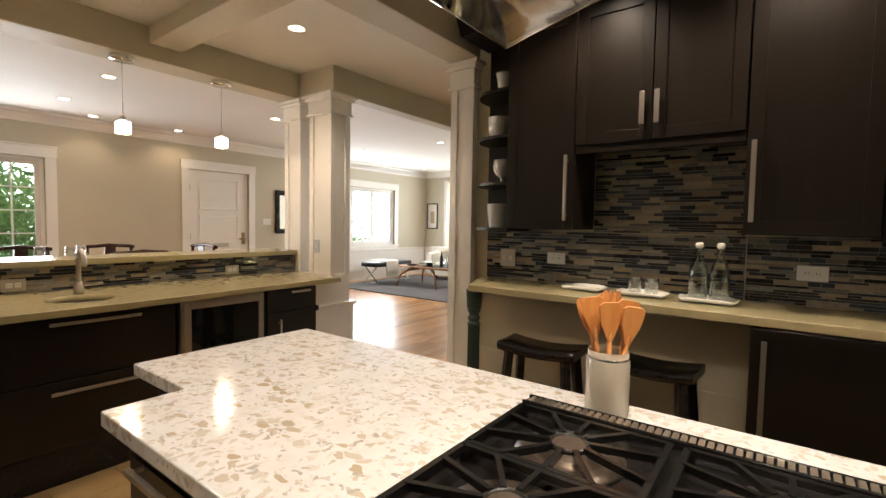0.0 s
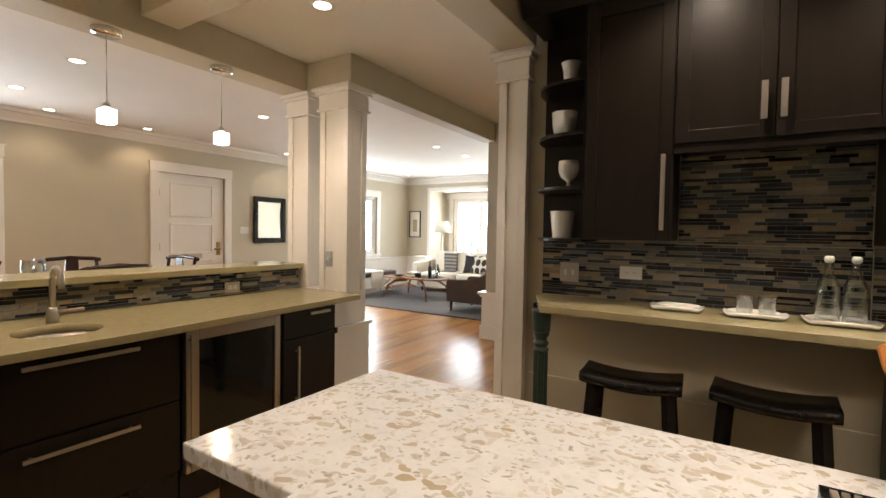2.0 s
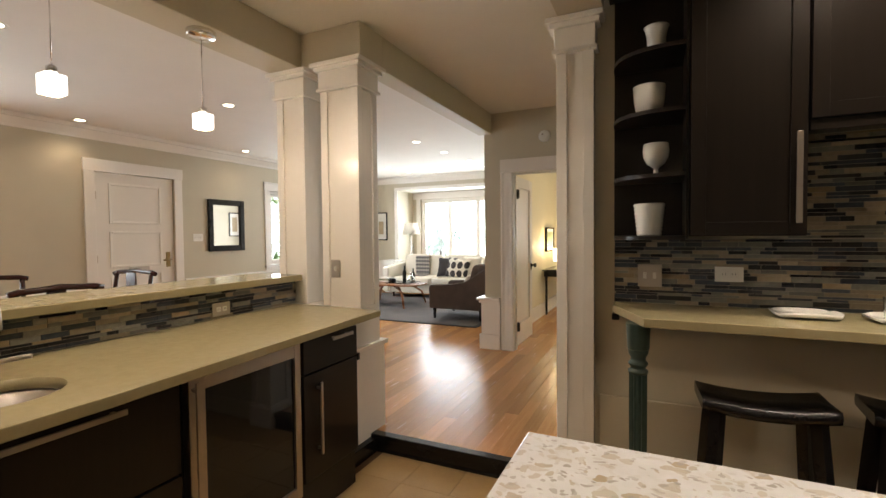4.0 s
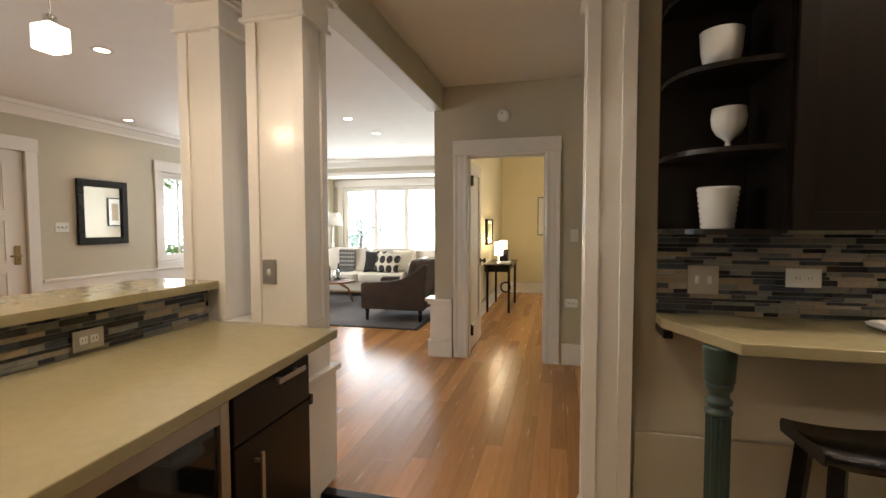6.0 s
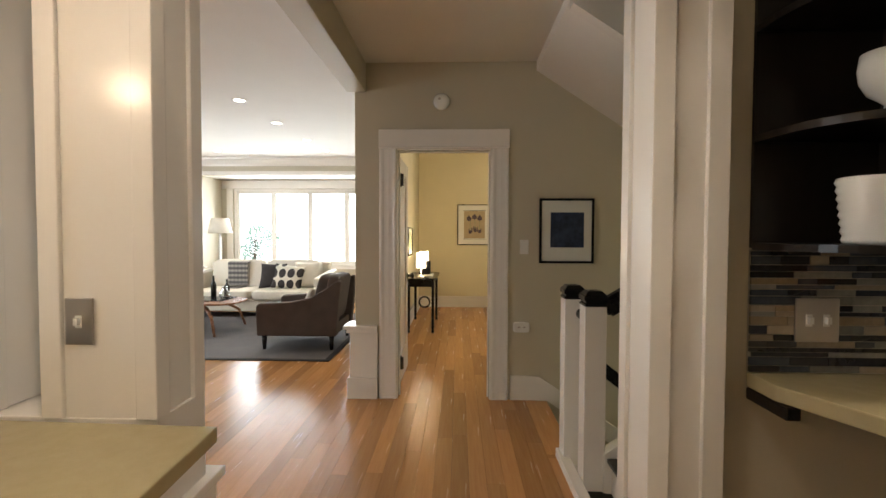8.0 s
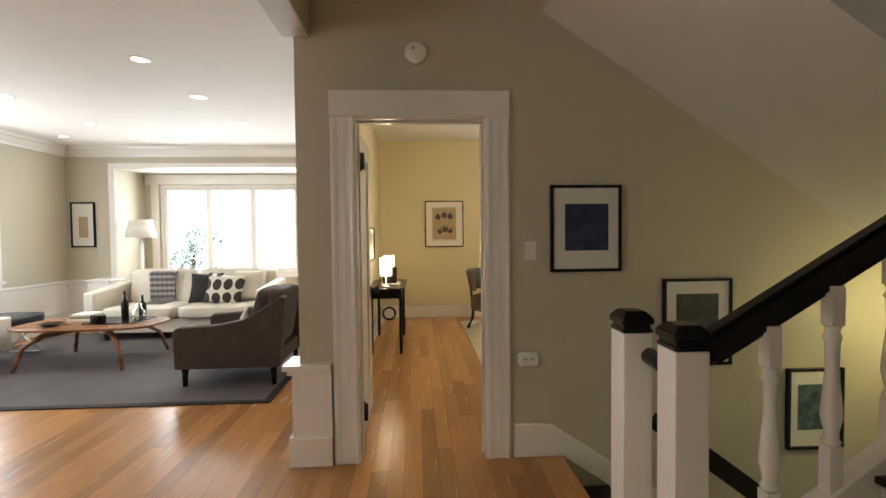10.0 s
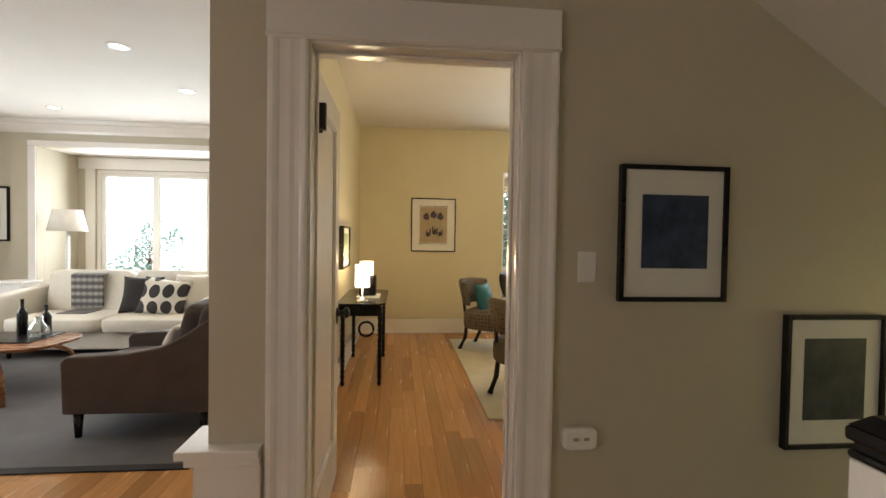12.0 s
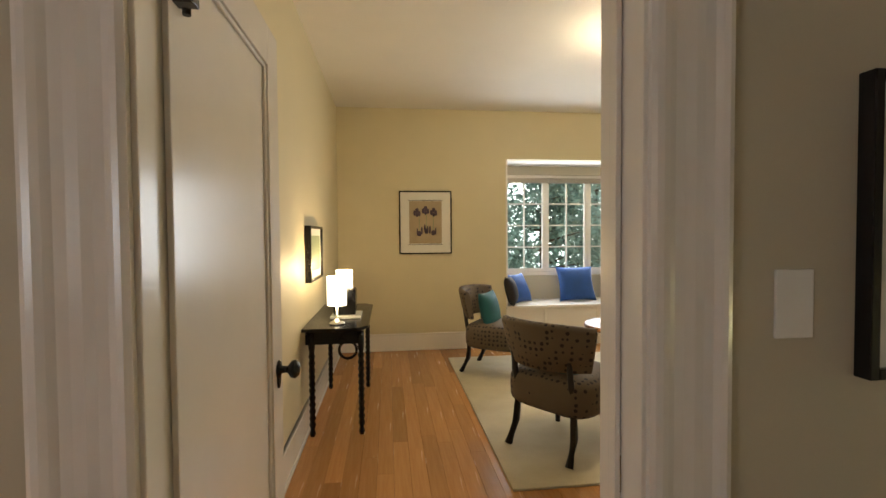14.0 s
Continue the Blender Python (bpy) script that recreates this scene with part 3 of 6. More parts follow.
for gx in (-0.34, 0.03, 0.40):
    for gy in (0.905, 0.64):
        b = part("burner", lathe([(0.075, 0), (0.078, 0.006), (0.06, 0.012), (0.052, 0.014), (0.05, 0.022), (0.035, 0.025), (0.033, 0.030), (0.0, 0.031)][:7], gx, gy, 0.841, 32), BURNER, ck, "round bronze-grey gas burner")
        part("burner_ring", lathe([(0.112, 0.0), (0.112, 0.006), (0.088, 0.008)], gx, gy, 0.8405, 32), BURNER, b)
        g = bmesh.new()
        h, zz = 0.125, 0.866
        for dx in (-h * 1.35, h * 1.35):
            bar(g, (gx + dx, gy - h, zz), (gx + dx, gy + h, zz), 0.013)
        for dy in (-h, h):
            bar(g, (gx - h * 1.35, gy + dy, zz), (gx + h * 1.35, gy + dy, zz), 0.013)
        tube([(gx + 0.04 * math.cos(k * math.pi / 10), gy + 0.04 * math.sin(k * math.pi / 10), zz + 0.002) for k in range(21)], 0.006, 6, g)
        for k in range(10):
            a = (k + 0.5) * math.pi / 5
            far = min(h * 1.35 / max(1e-6, abs(math.cos(a))), h / max(1e-6, abs(math.sin(a))))
            bar(g, (gx + 0.04 * math.cos(a), gy + 0.04 * math.sin(a), zz + 0.003), (gx + far * math.cos(a), gy + far * math.sin(a), zz), 0.011, 0.015)
        for dx in (-h * 1.3, h * 1.3):
            for dy in (-h * 0.96, h * 0.96):
                box(g, gx + dx - 0.008, gy + dy - 0.008, 0.841, gx + dx + 0.008, gy + dy + 0.008, zz)
        part("grate", g, IRON, ck, "black cast iron pan grate")
for k in range(5):
    part("knob", lathe([(0.02, 0), (0.02, 0.018), (0.016, 0.024), (0.006, 0.025)], -0.3 + 0.16 * k, 0.55, 0.841, 18), BLACK, ck)

# glass jar of wooden spoons
WOOD_SPOON = mat("orange_beech", (0.62, 0.27, 0.08), (0.50, 0.19, 0.05), 6, 0.45, bump=0.06, stretch=(8, 8, 1))
jar_m = thin_glass("jar_glass", 0.15)
_jn = jar_m.node_tree.nodes
_milk, _jmix = _jn.new("ShaderNodeBsdfDiffuse"), _jn.new("ShaderNodeMixShader")
_milk.inputs["Color"].default_value = (0.80, 0.72, 0.62, 1)
_jmix.inputs[0].default_value = 0.34
jar_m.node_tree.links.new(_jn["Material Output"].inputs["Surface"].links[0].from_socket, _jmix.inputs[1])
jar_m.node_tree.links.new(_milk.outputs[0], _jmix.inputs[2])
jar_m.node_tree.links.new(_jmix.outputs[0], _jn["Material Output"].inputs["Surface"])
jar = thing("utensil_jar", (-0.36, 1.22, 0.828), "clear glass jar holding orange wooden spoons", "jar")
part("glass", lathe([(0.0605, 0.0), (0.063, 0.004), (0.063, 0.148), (0.059, 0.153), (0.059, 0.172), (0.056, 0.172), (0.056, 0.153), (0.0595, 0.145), (0.0595, 0.01), (0.02, 0.009)], -0.36, 1.22, 0.829, 36), jar_m, jar)
part("rim", lathe([(0.0605, 0), (0.0615, 0.004), (0.0605, 0.008), (0.0595, 0.004)], -0.36, 1.22, 0.978, 36), CHROME, jar, "thin bright metal rim")
for k, (ax, ay, hh, kind) in enumerate(((-0.55, 0.1, 0.30, 0), (-0.32, -0.25, 0.305, 1), (0.02, 0.05, 0.32, 2), (0.10, -0.3, 0.295, 1), (0.38, 0.15, 0.30, 3), (0.55, -0.05, 0.29, 0), (-0.1, 0.35, 0.31, 3))):
    bm = bmesh.new()
    bar(bm, (0, 0, 0.0), (0, 0, hh - 0.08), 0.013, 0.010, n=8)
    outline = [(-0.006, hh - 0.11), (-0.030, hh - 0.05), (-0.034, hh - 0.008), (-0.022, hh), (0.022, hh), (0.034, hh - 0.008), (0.030, hh - 0.05), (0.006, hh - 0.11)]
    if kind == 2:
        outline = [(-0.006, hh - 0.11), (-0.024, hh - 0.06), (-0.026, hh), (-0.014, hh), (-0.011, hh - 0.035), (-0.005, hh - 0.035), (-0.004, hh), (0.006, hh), (0.007, hh - 0.035), (0.012, hh - 0.035), (0.014, hh), (0.026, hh), (0.024, hh - 0.06), (0.006, hh - 0.11)]
    pr = prism(outline, -0.004, 0.004, "y", 0.0015)
    tmp = bpy.data.meshes.new("t")
    pr.to_mesh(tmp)
    pr.free()
    bm.from_mesh(tmp)
    bpy.data.meshes.remove(tmp)
    m = Matrix.Translation((-0.36 + 0.03 * ax - 0.0, 1.22 + 0.03 * ay, 0.842)) @ Matrix.Rotation(0.36 * ax, 4, "Y") @ Matrix.Rotation(-0.30 * ay, 4, "X") @ Matrix.Rotation(0.62 + 0.25 * ax, 4, "Z")
    bmesh.ops.transform(bm, matrix=m, verts=bm.verts)
    part("wooden_spoon", bm, WOOD_SPOON, jar, "orange beech spatula" if kind != 2 else "slotted orange beech fork")

jar.scale = (0.87, 0.87, 0.97)

# range hood with a curved glass canopy
hd = thing("range_hood", (-0.05, 0.8, 1.80), "stainless range hood with clear curved glass canopy", "range hood")
bm = bmesh.new()
rows = []
for i in range(13):
    u = i / 12
    x = -0.62 + 1.2 * u
    zz = 1.79 + 0.10 * math.sin(math.pi * u)
    rows.append([bm.verts.new((x, y, zz + dz)) for y, dz in ((0.52, 0), (1.10, 0), (1.10, 0.008), (0.52, 0.008))])
for a, b in zip(rows, rows[1:]):
    for k in range(4):
        bm.faces.new((a[k], a[(k + 1) % 4], b[(k + 1) % 4], b[k])).smooth = k in (0, 2)
bm.faces.new(rows[0])
bm.faces.new(rows[-1][::-1])
bmesh.ops.recalc_face_normals(bm, faces=bm.faces)
part("glass_canopy", bm, GLASS, hd)
bm = bmesh.new()
for y in (0.52, 1.10):
    tube([(-0.62 + 1.2 * i / 12, y, 1.793 + 0.10 * math.sin(math.pi * i / 12)) for i in range(13)], 0.005, 6, bm)
tube([(-0.62, 0.52, 1.793), (-0.62, 1.10, 1.793)], 0.005, 6, bm)
part("edge_trim", bm, CHROME, hd, "bright polished glass edge")
part("body", one(-0.35, 0.60, 1.90, 0.31, 1.05, 2.02, 0.01), STEEL, hd)
part("chimney", one(-0.18, 0.70, 2.02, 0.14, 0.96, CEIL_Z - 0.002, 0.004), STEEL, hd)
for x in (-0.2, 0.16):
    part("lamp_lens", lathe([(0.03, 0), (0.032, 0.006)], x, 0.84, 1.893, 20), LIT, hd, "lit round halogen lamp")
    spot("hood_lamp", x, 0.84, 1.885, 30, 155, HALOGEN)

# ---- kitchen: sink counter and raised bar ----
ctr = solid("bar_counter", prism([(-3.742, -1.6), (-2.90, -1.6), (-2.93, 1.0), (-3.035, 2.62), (-3.742, 2.64)], 0.812, 0.851, "z", 0.004), TAN,
            "olive-tan solid surface counter with a round sink", "worktop")
cut = new("cutter", mesh_of("cutter", lathe([(0.165, -0.2), (0.165, 0.2)], -3.27, 0.87, 0.83, 40), TAN))
bmod = ctr.modifiers.new("sink_hole", "BOOLEAN")
bmod.object, bmod.operation, bmod.solver = cut, "DIFFERENCE", "EXACT"
deps = bpy.context.evaluated_depsgraph_get()
cut_mesh = bpy.data.meshes.new_from_object(ctr.evaluated_get(deps))
ctr.modifiers.clear()
ctr.data = cut_mesh
bpy.data.objects.remove(cut)
sk = thing("bar_sink", (-3.27, 0.87, 0.65), "round undermount stainless bar sink", "sink")
part("bowl", lathe([(0.02, 0.0), (0.12, 0.002), (0.15, 0.03), (0.163, 0.15), (0.175, 0.155), (0.172, 0.160), (0.158, 0.152), (0.145, 0.035), (0.115, 0.008), (0.02, 0.006)], -3.27, 0.87, 0.651, 36), STEEL, sk)
part("drain", lathe([(0.03, 0), (0.028, 0.004), (0.01, 0.003)], -3.27, 0.87, 0.658, 18), CHROME, sk)
fc = thing("faucet", (-3.50, 0.92, 0.851), "brushed nickel gooseneck faucet with side lever", "faucet")
part("base", lathe([(0.026, 0), (0.026, 0.05), (0.02, 0.06), (0.016, 0.075)], -3.50, 0.92, 0.851, 20), STEEL, fc)
part("spout", tube([(-3.50, 0.92, 0.90), (-3.50, 0.92, 1.06)] + [(-3.445 - 0.055 * math.cos(a * math.pi / 8), 0.92, 1.06 + 0.06 * math.sin(a * math.pi / 8)) for a in range(1, 8)] + [(-3.39, 0.92, 1.05), (-3.39, 0.92, 1.025)], 0.0135, 12), STEEL, fc)
part("lever", tube([(-3.50, 0.92, 0.90), (-3.47, 0.96, 0.905), (-3.42, 1.02, 0.915)], 0.009, 10), STEEL, fc)

setting("bar_wall", one(-3.99, -1.6, 0, -3.752, 2.655, 1.01, 0.002), WALL, "half wall that carries the raised bar", "wall")
solid("bar_ledge", prism([(-4.12, -1.6), (-3.69, -1.6), (-3.69, 2.652), (-4.12, 2.652)], 1.011, 1.051, "z", 0.004), TAN, "olive-tan raised bar ledge above the mosaic", "bar top")


def pull(parent, x, y0, y1, z, vertical=False, z1=0.0):
    """Flat steel bar pull on a front that faces +x."""
    b = bmesh.new()
    if vertical:
        box(b, x + 0.024, y0 - 0.008, z, x + 0.034, y0 + 0.008, z1, bevel=0.002)
        for q in (z + 0.03, z1 - 0.03):
            box(b, x, y0 - 0.005, q - 0.006, x + 0.025, y0 + 0.005, q + 0.006)
    else:
        box(b, x + 0.024, y0, z - 0.009, x + 0.034, y1, z + 0.009, bevel=0.002)
        for q in (y0 + 0.03, y1 - 0.03):
            box(b, x, q - 0.006, z - 0.005, x + 0.025, q + 0.006, z + 0.005)
    return part("handle", b, STEEL, parent, "brushed steel bar handle")


FX = -3.02
for k, (a, b) in enumerate(((-1.6, -0.65), (-0.645, 0.325), (0.33, 1.28))):
    cb = thing("drawer_cabinet", (-3.4, (a + b) / 2, 0), "espresso drawer cabinet with long steel pulls", "cabinet", "sink run cabinets")
    part("carcass", one(-3.73, a, 0.09, FX - 0.02, b, 0.62 if k == 2 else 0.81, 0), DARKWOOD, cb)
    part("toe_kick", one(-3.7, a, KF, FX - 0.03, b, 0.09, 0), BLACK, cb)
    for z0, z1, hz in ((0.465, 0.805, 0.765), (0.10, 0.455, 0.40)):
        d = part("drawer_front", one(FX - 0.02, a + 0.004, z0, FX, b - 0.004, z1, 0.003), DARKWOOD, cb)
        pull(d, FX, b - 0.62 if k == 2 else a + 0.15, b - 0.2 if k == 2 else b - 0.15, hz)
wf = thing("wine_fridge", (-3.35, 1.585, 0.0), "stainless framed wine fridge with dark glass door", "wine fridge")
part("case", one(-3.68, 1.29, 0.05, FX - 0.02, 1.885, 0.805, 0.003), BLACK, wf)
dr = part("door_frame", boxes((FX - 0.018, 1.296, 0.07, FX + 0.02, 1.364, 0.808), (FX - 0.018, 1.830, 0.07, FX + 0.02, 1.868, 0.808), (FX - 0.018, 1.364, 0.750, FX + 0.02, 1.830, 0.808), (FX - 0.018, 1.364, 0.07, FX + 0.02, 1.830, 0.125), bevel=0.002), STEEL, wf)
part("door_glass", one(FX - 0.016, 1.364, 0.125, FX + 0.008, 1.830, 0.750, 0), DARKGLASS, wf)
pull(dr, FX + 0.02, 1.312, 1.312, 0.09, True, 0.79)
part("kick_grille", one(-3.6, 1.29, KF, FX - 0.03, 1.885, 0.05, 0), BLACK, wf)
nc = thing("narrow_cabinet", (-3.35, 2.15, 0), "narrow espresso cabinet with drawer over door", "cabinet", "sink run cabinets")
part("carcass", one(-3.73, 1.892, 0.09, FX - 0.02, 2.352, 0.81, 0), DARKWOOD, nc)
part("toe_kick", one(-3.7, 1.892, KF, FX - 0.03, 2.352, 0.09, 0), BLACK, nc)
d = part("drawer_front", one(FX - 0.02, 1.91, 0.640, FX, 2.345, 0.808, 0.003), DARKWOOD, nc)
pull(d, FX, 2.10, 2.27, 0.783)
d = part("cabinet_door", boxes((FX - 0.02, 1.91, 0.10, FX, 2.345, 0.632), bevel=0.003), DARKWOOD, nc)
pull(d, FX, 2.005, 2.005, 0.22, True, 0.585)
part("side_ledge", one(-3.2, 2.347, 0.605, FX + 0.004, 2.368, 0.645, 0.003), DARKWOOD, nc)


def wall_plate(name, m, label, sockets=0, toggles=0, material=None, wide=0.075, high=0.118, category="wall plate", flat=False):
    """A cover plate built facing -y at the origin, then set at m."""
    t = thing(name, (0, 0, 0), label, category)
    part("plate", one(-wide / 2, -0.006, -high / 2, wide / 2, 0, high / 2, 0.002), material or TRIM, t)
    for k in range(toggles):
        x = (k - (toggles - 1) / 2) * 0.045
        part("toggle", boxes((x - 0.005, -0.018, -0.008, x + 0.005, -0.006, 0.010), (x - 0.008, -0.0075, -0.016, x + 0.008, -0.005, 0.016)), CERAMIC, t)
    for k in range(sockets):
        x, z = ((k - (sockets - 1) / 2) * 0.04, 0) if flat else (0, (k - (sockets - 1) / 2) * 0.04)
        s = part("socket", one(x - 0.015, -0.009, z - 0.014, x + 0.015, -0.005, z + 0.014, 0.002), CERAMIC, t)
        part("slots", boxes((x - 0.007, -0.0096, z - 0.004, x - 0.005, -0.0088, z + 0.006), (x + 0.005, -0.0096, z - 0.004, x + 0.007, -0.0088, z + 0.006)), BLACK, s)
    t.matrix_world = m
    return t


FACE_X = lambda x, y, z: pose(x, y, z, 0, 0, 90)
wall_plate("outlet", FACE_X(-3.734, 2.03, 0.905), "steel outlet plate with white sockets on mosaic", 2, 0, STEEL, 0.115, 0.075, "outlet", True)
wall_plate("outlet", FACE_X(-3.734, 0.66, 0.905), "steel outlet plate with white sockets on mosaic", 2, 0, STEEL, 0.115, 0.075, "outlet", True)
wall_plate("light_switch", pose(-3.40, 2.650, 1.10), "brushed steel single switch plate on the column", 0, 1, STEEL, 0.072, 0.118, "light switch")
wall_plate("light_switch", pose(-1.505, TW - 0.012, 1.10), "brushed steel double toggle switch plate on mosaic", 0, 2, STEEL, 0.112, 0.115, "light switch")
wall_plate("outlet", pose(-1.16, TW - 0.012, 1.115), "white outlet plate in the dark mosaic", 2, 0, CERAMIC, 0.118, 0.072, "outlet", True)
wall_plate("outlet", pose(0.11, TW - 0.012, 1.115), "white outlet plate on the dark mosaic", 2, 0, CERAMIC, 0.118, 0.072, "outlet", True)
wall_plate("light_switch", pose(-1.925, DW, 1.225), "white switch plate on the greige wall", 0, 0, CERAMIC, 0.07, 0.115, "light switch")
th = thing("thermostat", (-1.945, DW, 0.588), "white plastic sensor box low on the wall", "sensor")
part("housing", puff(0.065, 0.022, 0.042, Matrix.Translation((-1.945, DW - 0.018, 0.588)), 0.4), CERAMIC, th)
for x in (-1.965, -1.925):
    part("button", one(x - 0.01, DW - 0.043, 0.585, x + 0.01, DW - 0.039, 0.597, 0.001), STEEL, th)
sm = thing("smoke_detector", (-2.585, DW, 2.37), "round white smoke detector above the doorway", "smoke detector")
b = lathe([(0.062, 0), (0.066, 0.006), (0.06, 0.022), (0.045, 0.034), (0.02, 0.038)], 0, 0, 0, 28)
bmesh.ops.transform(b, matrix=Matrix.Translation(sm.location) @ Matrix.Rotation(radians(90), 4, "X"), verts=b.verts)
part("body", b, CERAMIC, sm)
part("test_button", puff(0.01, 0.005, 0.01, Matrix.Translation((-2.60, DW - 0.037, 2.385)), 0.8), STEEL, sm)

# ---- kitchen: tiled wall ----
solid("breakfast_counter", prism([(-1.675, TW), (-1.675, 2.66), (-1.52, 2.30), (1.9, 2.27), (1.9, TW)], 0.918, 0.957, "z", 0.004), TAN,
      "tan breakfast counter with a clipped corner", "worktop")
lg = thing("turned_post", (-1.545, 2.41, 0), "green turned and fluted support post under counter", "post")
part("block", lathe([(0.050, 0.800), (0.0545, 0.806), (0.056, 0.86), (0.060, 0.912), (0.060, 0.917)], -1.545, 2.41, 0, 28), GREEN, lg)
part("turning", lathe([(0.044, 0.690), (0.049, 0.698), (0.049, 0.706), (0.037, 0.714), (0.037, 0.722), (0.047, 0.732), (0.048, 0.740), (0.037, 0.750), (0.036, 0.764), (0.046, 0.778), (0.050, 0.790), (0.050, 0.801)], -1.545, 2.41, 0, 28), GREEN, lg)
part("fluted_shaft", lathe([(0.038, KF + 0.10), (0.040, 0.1), (0.044, 0.45), (0.044, 0.692)], -1.545, 2.41, 0, 32, None, 0.16), GREEN, lg)
part("foot", lathe([(0.03, 0.0), (0.044, 0.02), (0.04, 0.06), (0.036, 0.08), (0.042, 0.10)], -1.545, 2.41, KF, 24), GREEN, lg)
lg.scale = (0.86, 0.86, 1.0)
solid("counter_bracket", one(-1.675, 2.62, 0.885, -1.64, TW, 0.917), BLACK, "small black bracket under the counter end", "bracket")
setting("kneewall_panel", boxes((-1.75, TW - 0.016, KF, -0.1, TW - 0.001, 0.455), (-1.75, TW - 0.026, KF, -0.1, TW - 0.001, 0.03), bevel=0.004), WALL, "beige boarded lower part of the knee wall", "trim")


def shaker(parent, name, x0, x1, z0, z1, y):
    """A shaker door that faces -y."""
    w = 0.055
    d = part(name, boxes((x0, y, z0, x0 + w, y + 0.02, z1), (x1 - w, y, z0, x1, y + 0.02, z1), (x0 + w, y, z0, x1 - w, y + 0.02, z0 + w), (x0 + w, y, z1 - w, x1 - w, y + 0.02, z1), bevel=0.0015), DARKWOOD, parent)
    part("door_panel", one(x0 + w, y + 0.008, z0 + w, x1 - w, y + 0.02, z1 - w, 0), DARKWOOD, d)
    return d


def pull_y(parent, x, y, z0, z1, w=0.02):
    b = boxes((x - w / 2, y - 0.034, z0, x + w / 2, y - 0.026, z1), bevel=0.002)
    for q in (z0 + 0.03, z1 - 0.03):
        box(b, x - 0.005, y - 0.027, q - 0.006, x + 0.005, y, q + 0.006)
    return part("handle", b, STEEL, parent, "brushed steel bar handle")


cu = thing("upper_cabinet", (-1.14, 2.62, 1.30), "tall espresso upper cabinet with steel pull", "cabinet", "upper cabinets")
part("carcass", one(-1.345, 2.452, 1.30, -0.935, TW - 0.001, 2.50, 0.002), DARKWOOD, cu)
pull_y(shaker(cu, "cabinet_door", -1.34, -0.94, 1.303, 2.47, 2.43), -0.972, 2.43, 1.35, 1.705)
cu = thing("upper_cabinet", (-0.54, 2.62, 1.75), "pair of espresso doors above the splashback", "cabinet", "upper cabinets")
part("carcass", one(-0.932, 2.452, 1.75, -0.158, TW - 0.001, 2.50, 0.002), DARKWOOD, cu)
part("light_rail", one(-0.932, 2.44, 1.71, -0.158, 2.47, 1.75, 0.002), DARKWOOD, cu)
pull_y(shaker(cu, "cabinet_door", -0.93, -0.552, 1.755, 2.47, 2.43), -0.592, 2.43, 1.825, 1.985, 0.024)
pull_y(shaker(cu, "cabinet_door", -0.546, -0.162, 1.755, 2.47, 2.43), -0.524, 2.43, 1.825, 1.985, 0.024)
cu = thing("upper_cabinet", (0.05, 2.62, 1.295), "tall espresso upper cabinet with steel pull", "cabinet", "upper cabinets")
part("carcass", one(-0.155, 2.452, 1.295, 0.30, TW - 0.001, 2.50, 0.002), DARKWOOD, cu)
pull_y(shaker(cu, "cabinet_door", -0.15, 0.295, 1.298, 2.47, 2.43), -0.125, 2.43, 1.35, 1.705)


def shelf_unit(x0, x1, flip, label):
    """Open end shelves with quarter-round boards."""
    s = thing("corner_shelf", ((x0 + x1) / 2, 2.65, 1.29), label, "shelf", "open end shelves")
    part("back_panel", one(x0, TW - 0.012, 1.29, x1, TW - 0.001, 2.50, 0), DARKWOOD, s)
    cx = x0 if flip else x1
    part("side_panel", one(cx - 0.012, 2.45, 1.29, cx - 0.001, TW - 0.013, 2.50, 0) if not flip else one(cx + 0.001, 2.45, 1.29, cx + 0.012, TW - 0.013, 2.50, 0), DARKWOOD, s)
    e = 0.013
    for z in (1.285, 1.565, 1.85, 2.13):
        n = 12
        sg = 1 if flip else -1
        ox = cx + sg * e
        w = abs(x1 - x0) - e
        pts = [(ox, TW - 0.013)] + [(ox + sg * w * math.cos(math.pi / 2 * k / n) ** 0.75, TW - 0.013 - 0.305 * math.sin(math.pi / 2 * k / n) ** 0.75) for k in range(n + 1)]
        part("shelf_board", prism(pts, z, z + 0.018, "z", 0.0), DARKWOOD, s)
    return s


shelf_unit(-1.675, -1.347, False, "espresso quarter-round open shelves holding white pottery")
shelf_unit(0.302, 0.63, True, "espresso quarter-round open shelves holding white bowls")
solid("crown_moulding", prism([(2.452, 2.50), (2.43, 2.50), (2.40, 2.56), (2.35, 2.64), (2.345, 2.678), (2.452, 2.678)], -1.70, 0.65, "x"), DARKWOOD, "espresso crown moulding above the cabinets", "moulding", "structure")
solid("cabinet_frieze", one(-1.70, 2.453, 2.501, 0.65, TW - 0.001, 2.678, 0.002), DARKWOOD, "espresso panel closing cabinets to the ceiling", "moulding")
cb = thing("base_cabinet", (0.5, 2.5, 0), "espresso base cabinet below the tan counter", "cabinet")
part("carcass", one(-0.10, 2.33, 0.09, 1.8, TW - 0.002, 0.915, 0.002), DARKWOOD, cb)
part("toe_kick", one(-0.08, 2.36, KF, 1.8, TW - 0.02, 0.09, 0), BLACK, cb)
for a, b in ((-0.095, 0.38), (0.385, 0.86)):
    d = part("cabinet_door", one(a, 2.31, 0.10, b, 2.329, 0.905, 0.003), DARKWOOD, cb)
    pull_y(d, a + 0.045, 2.31, 0.45, 0.86)


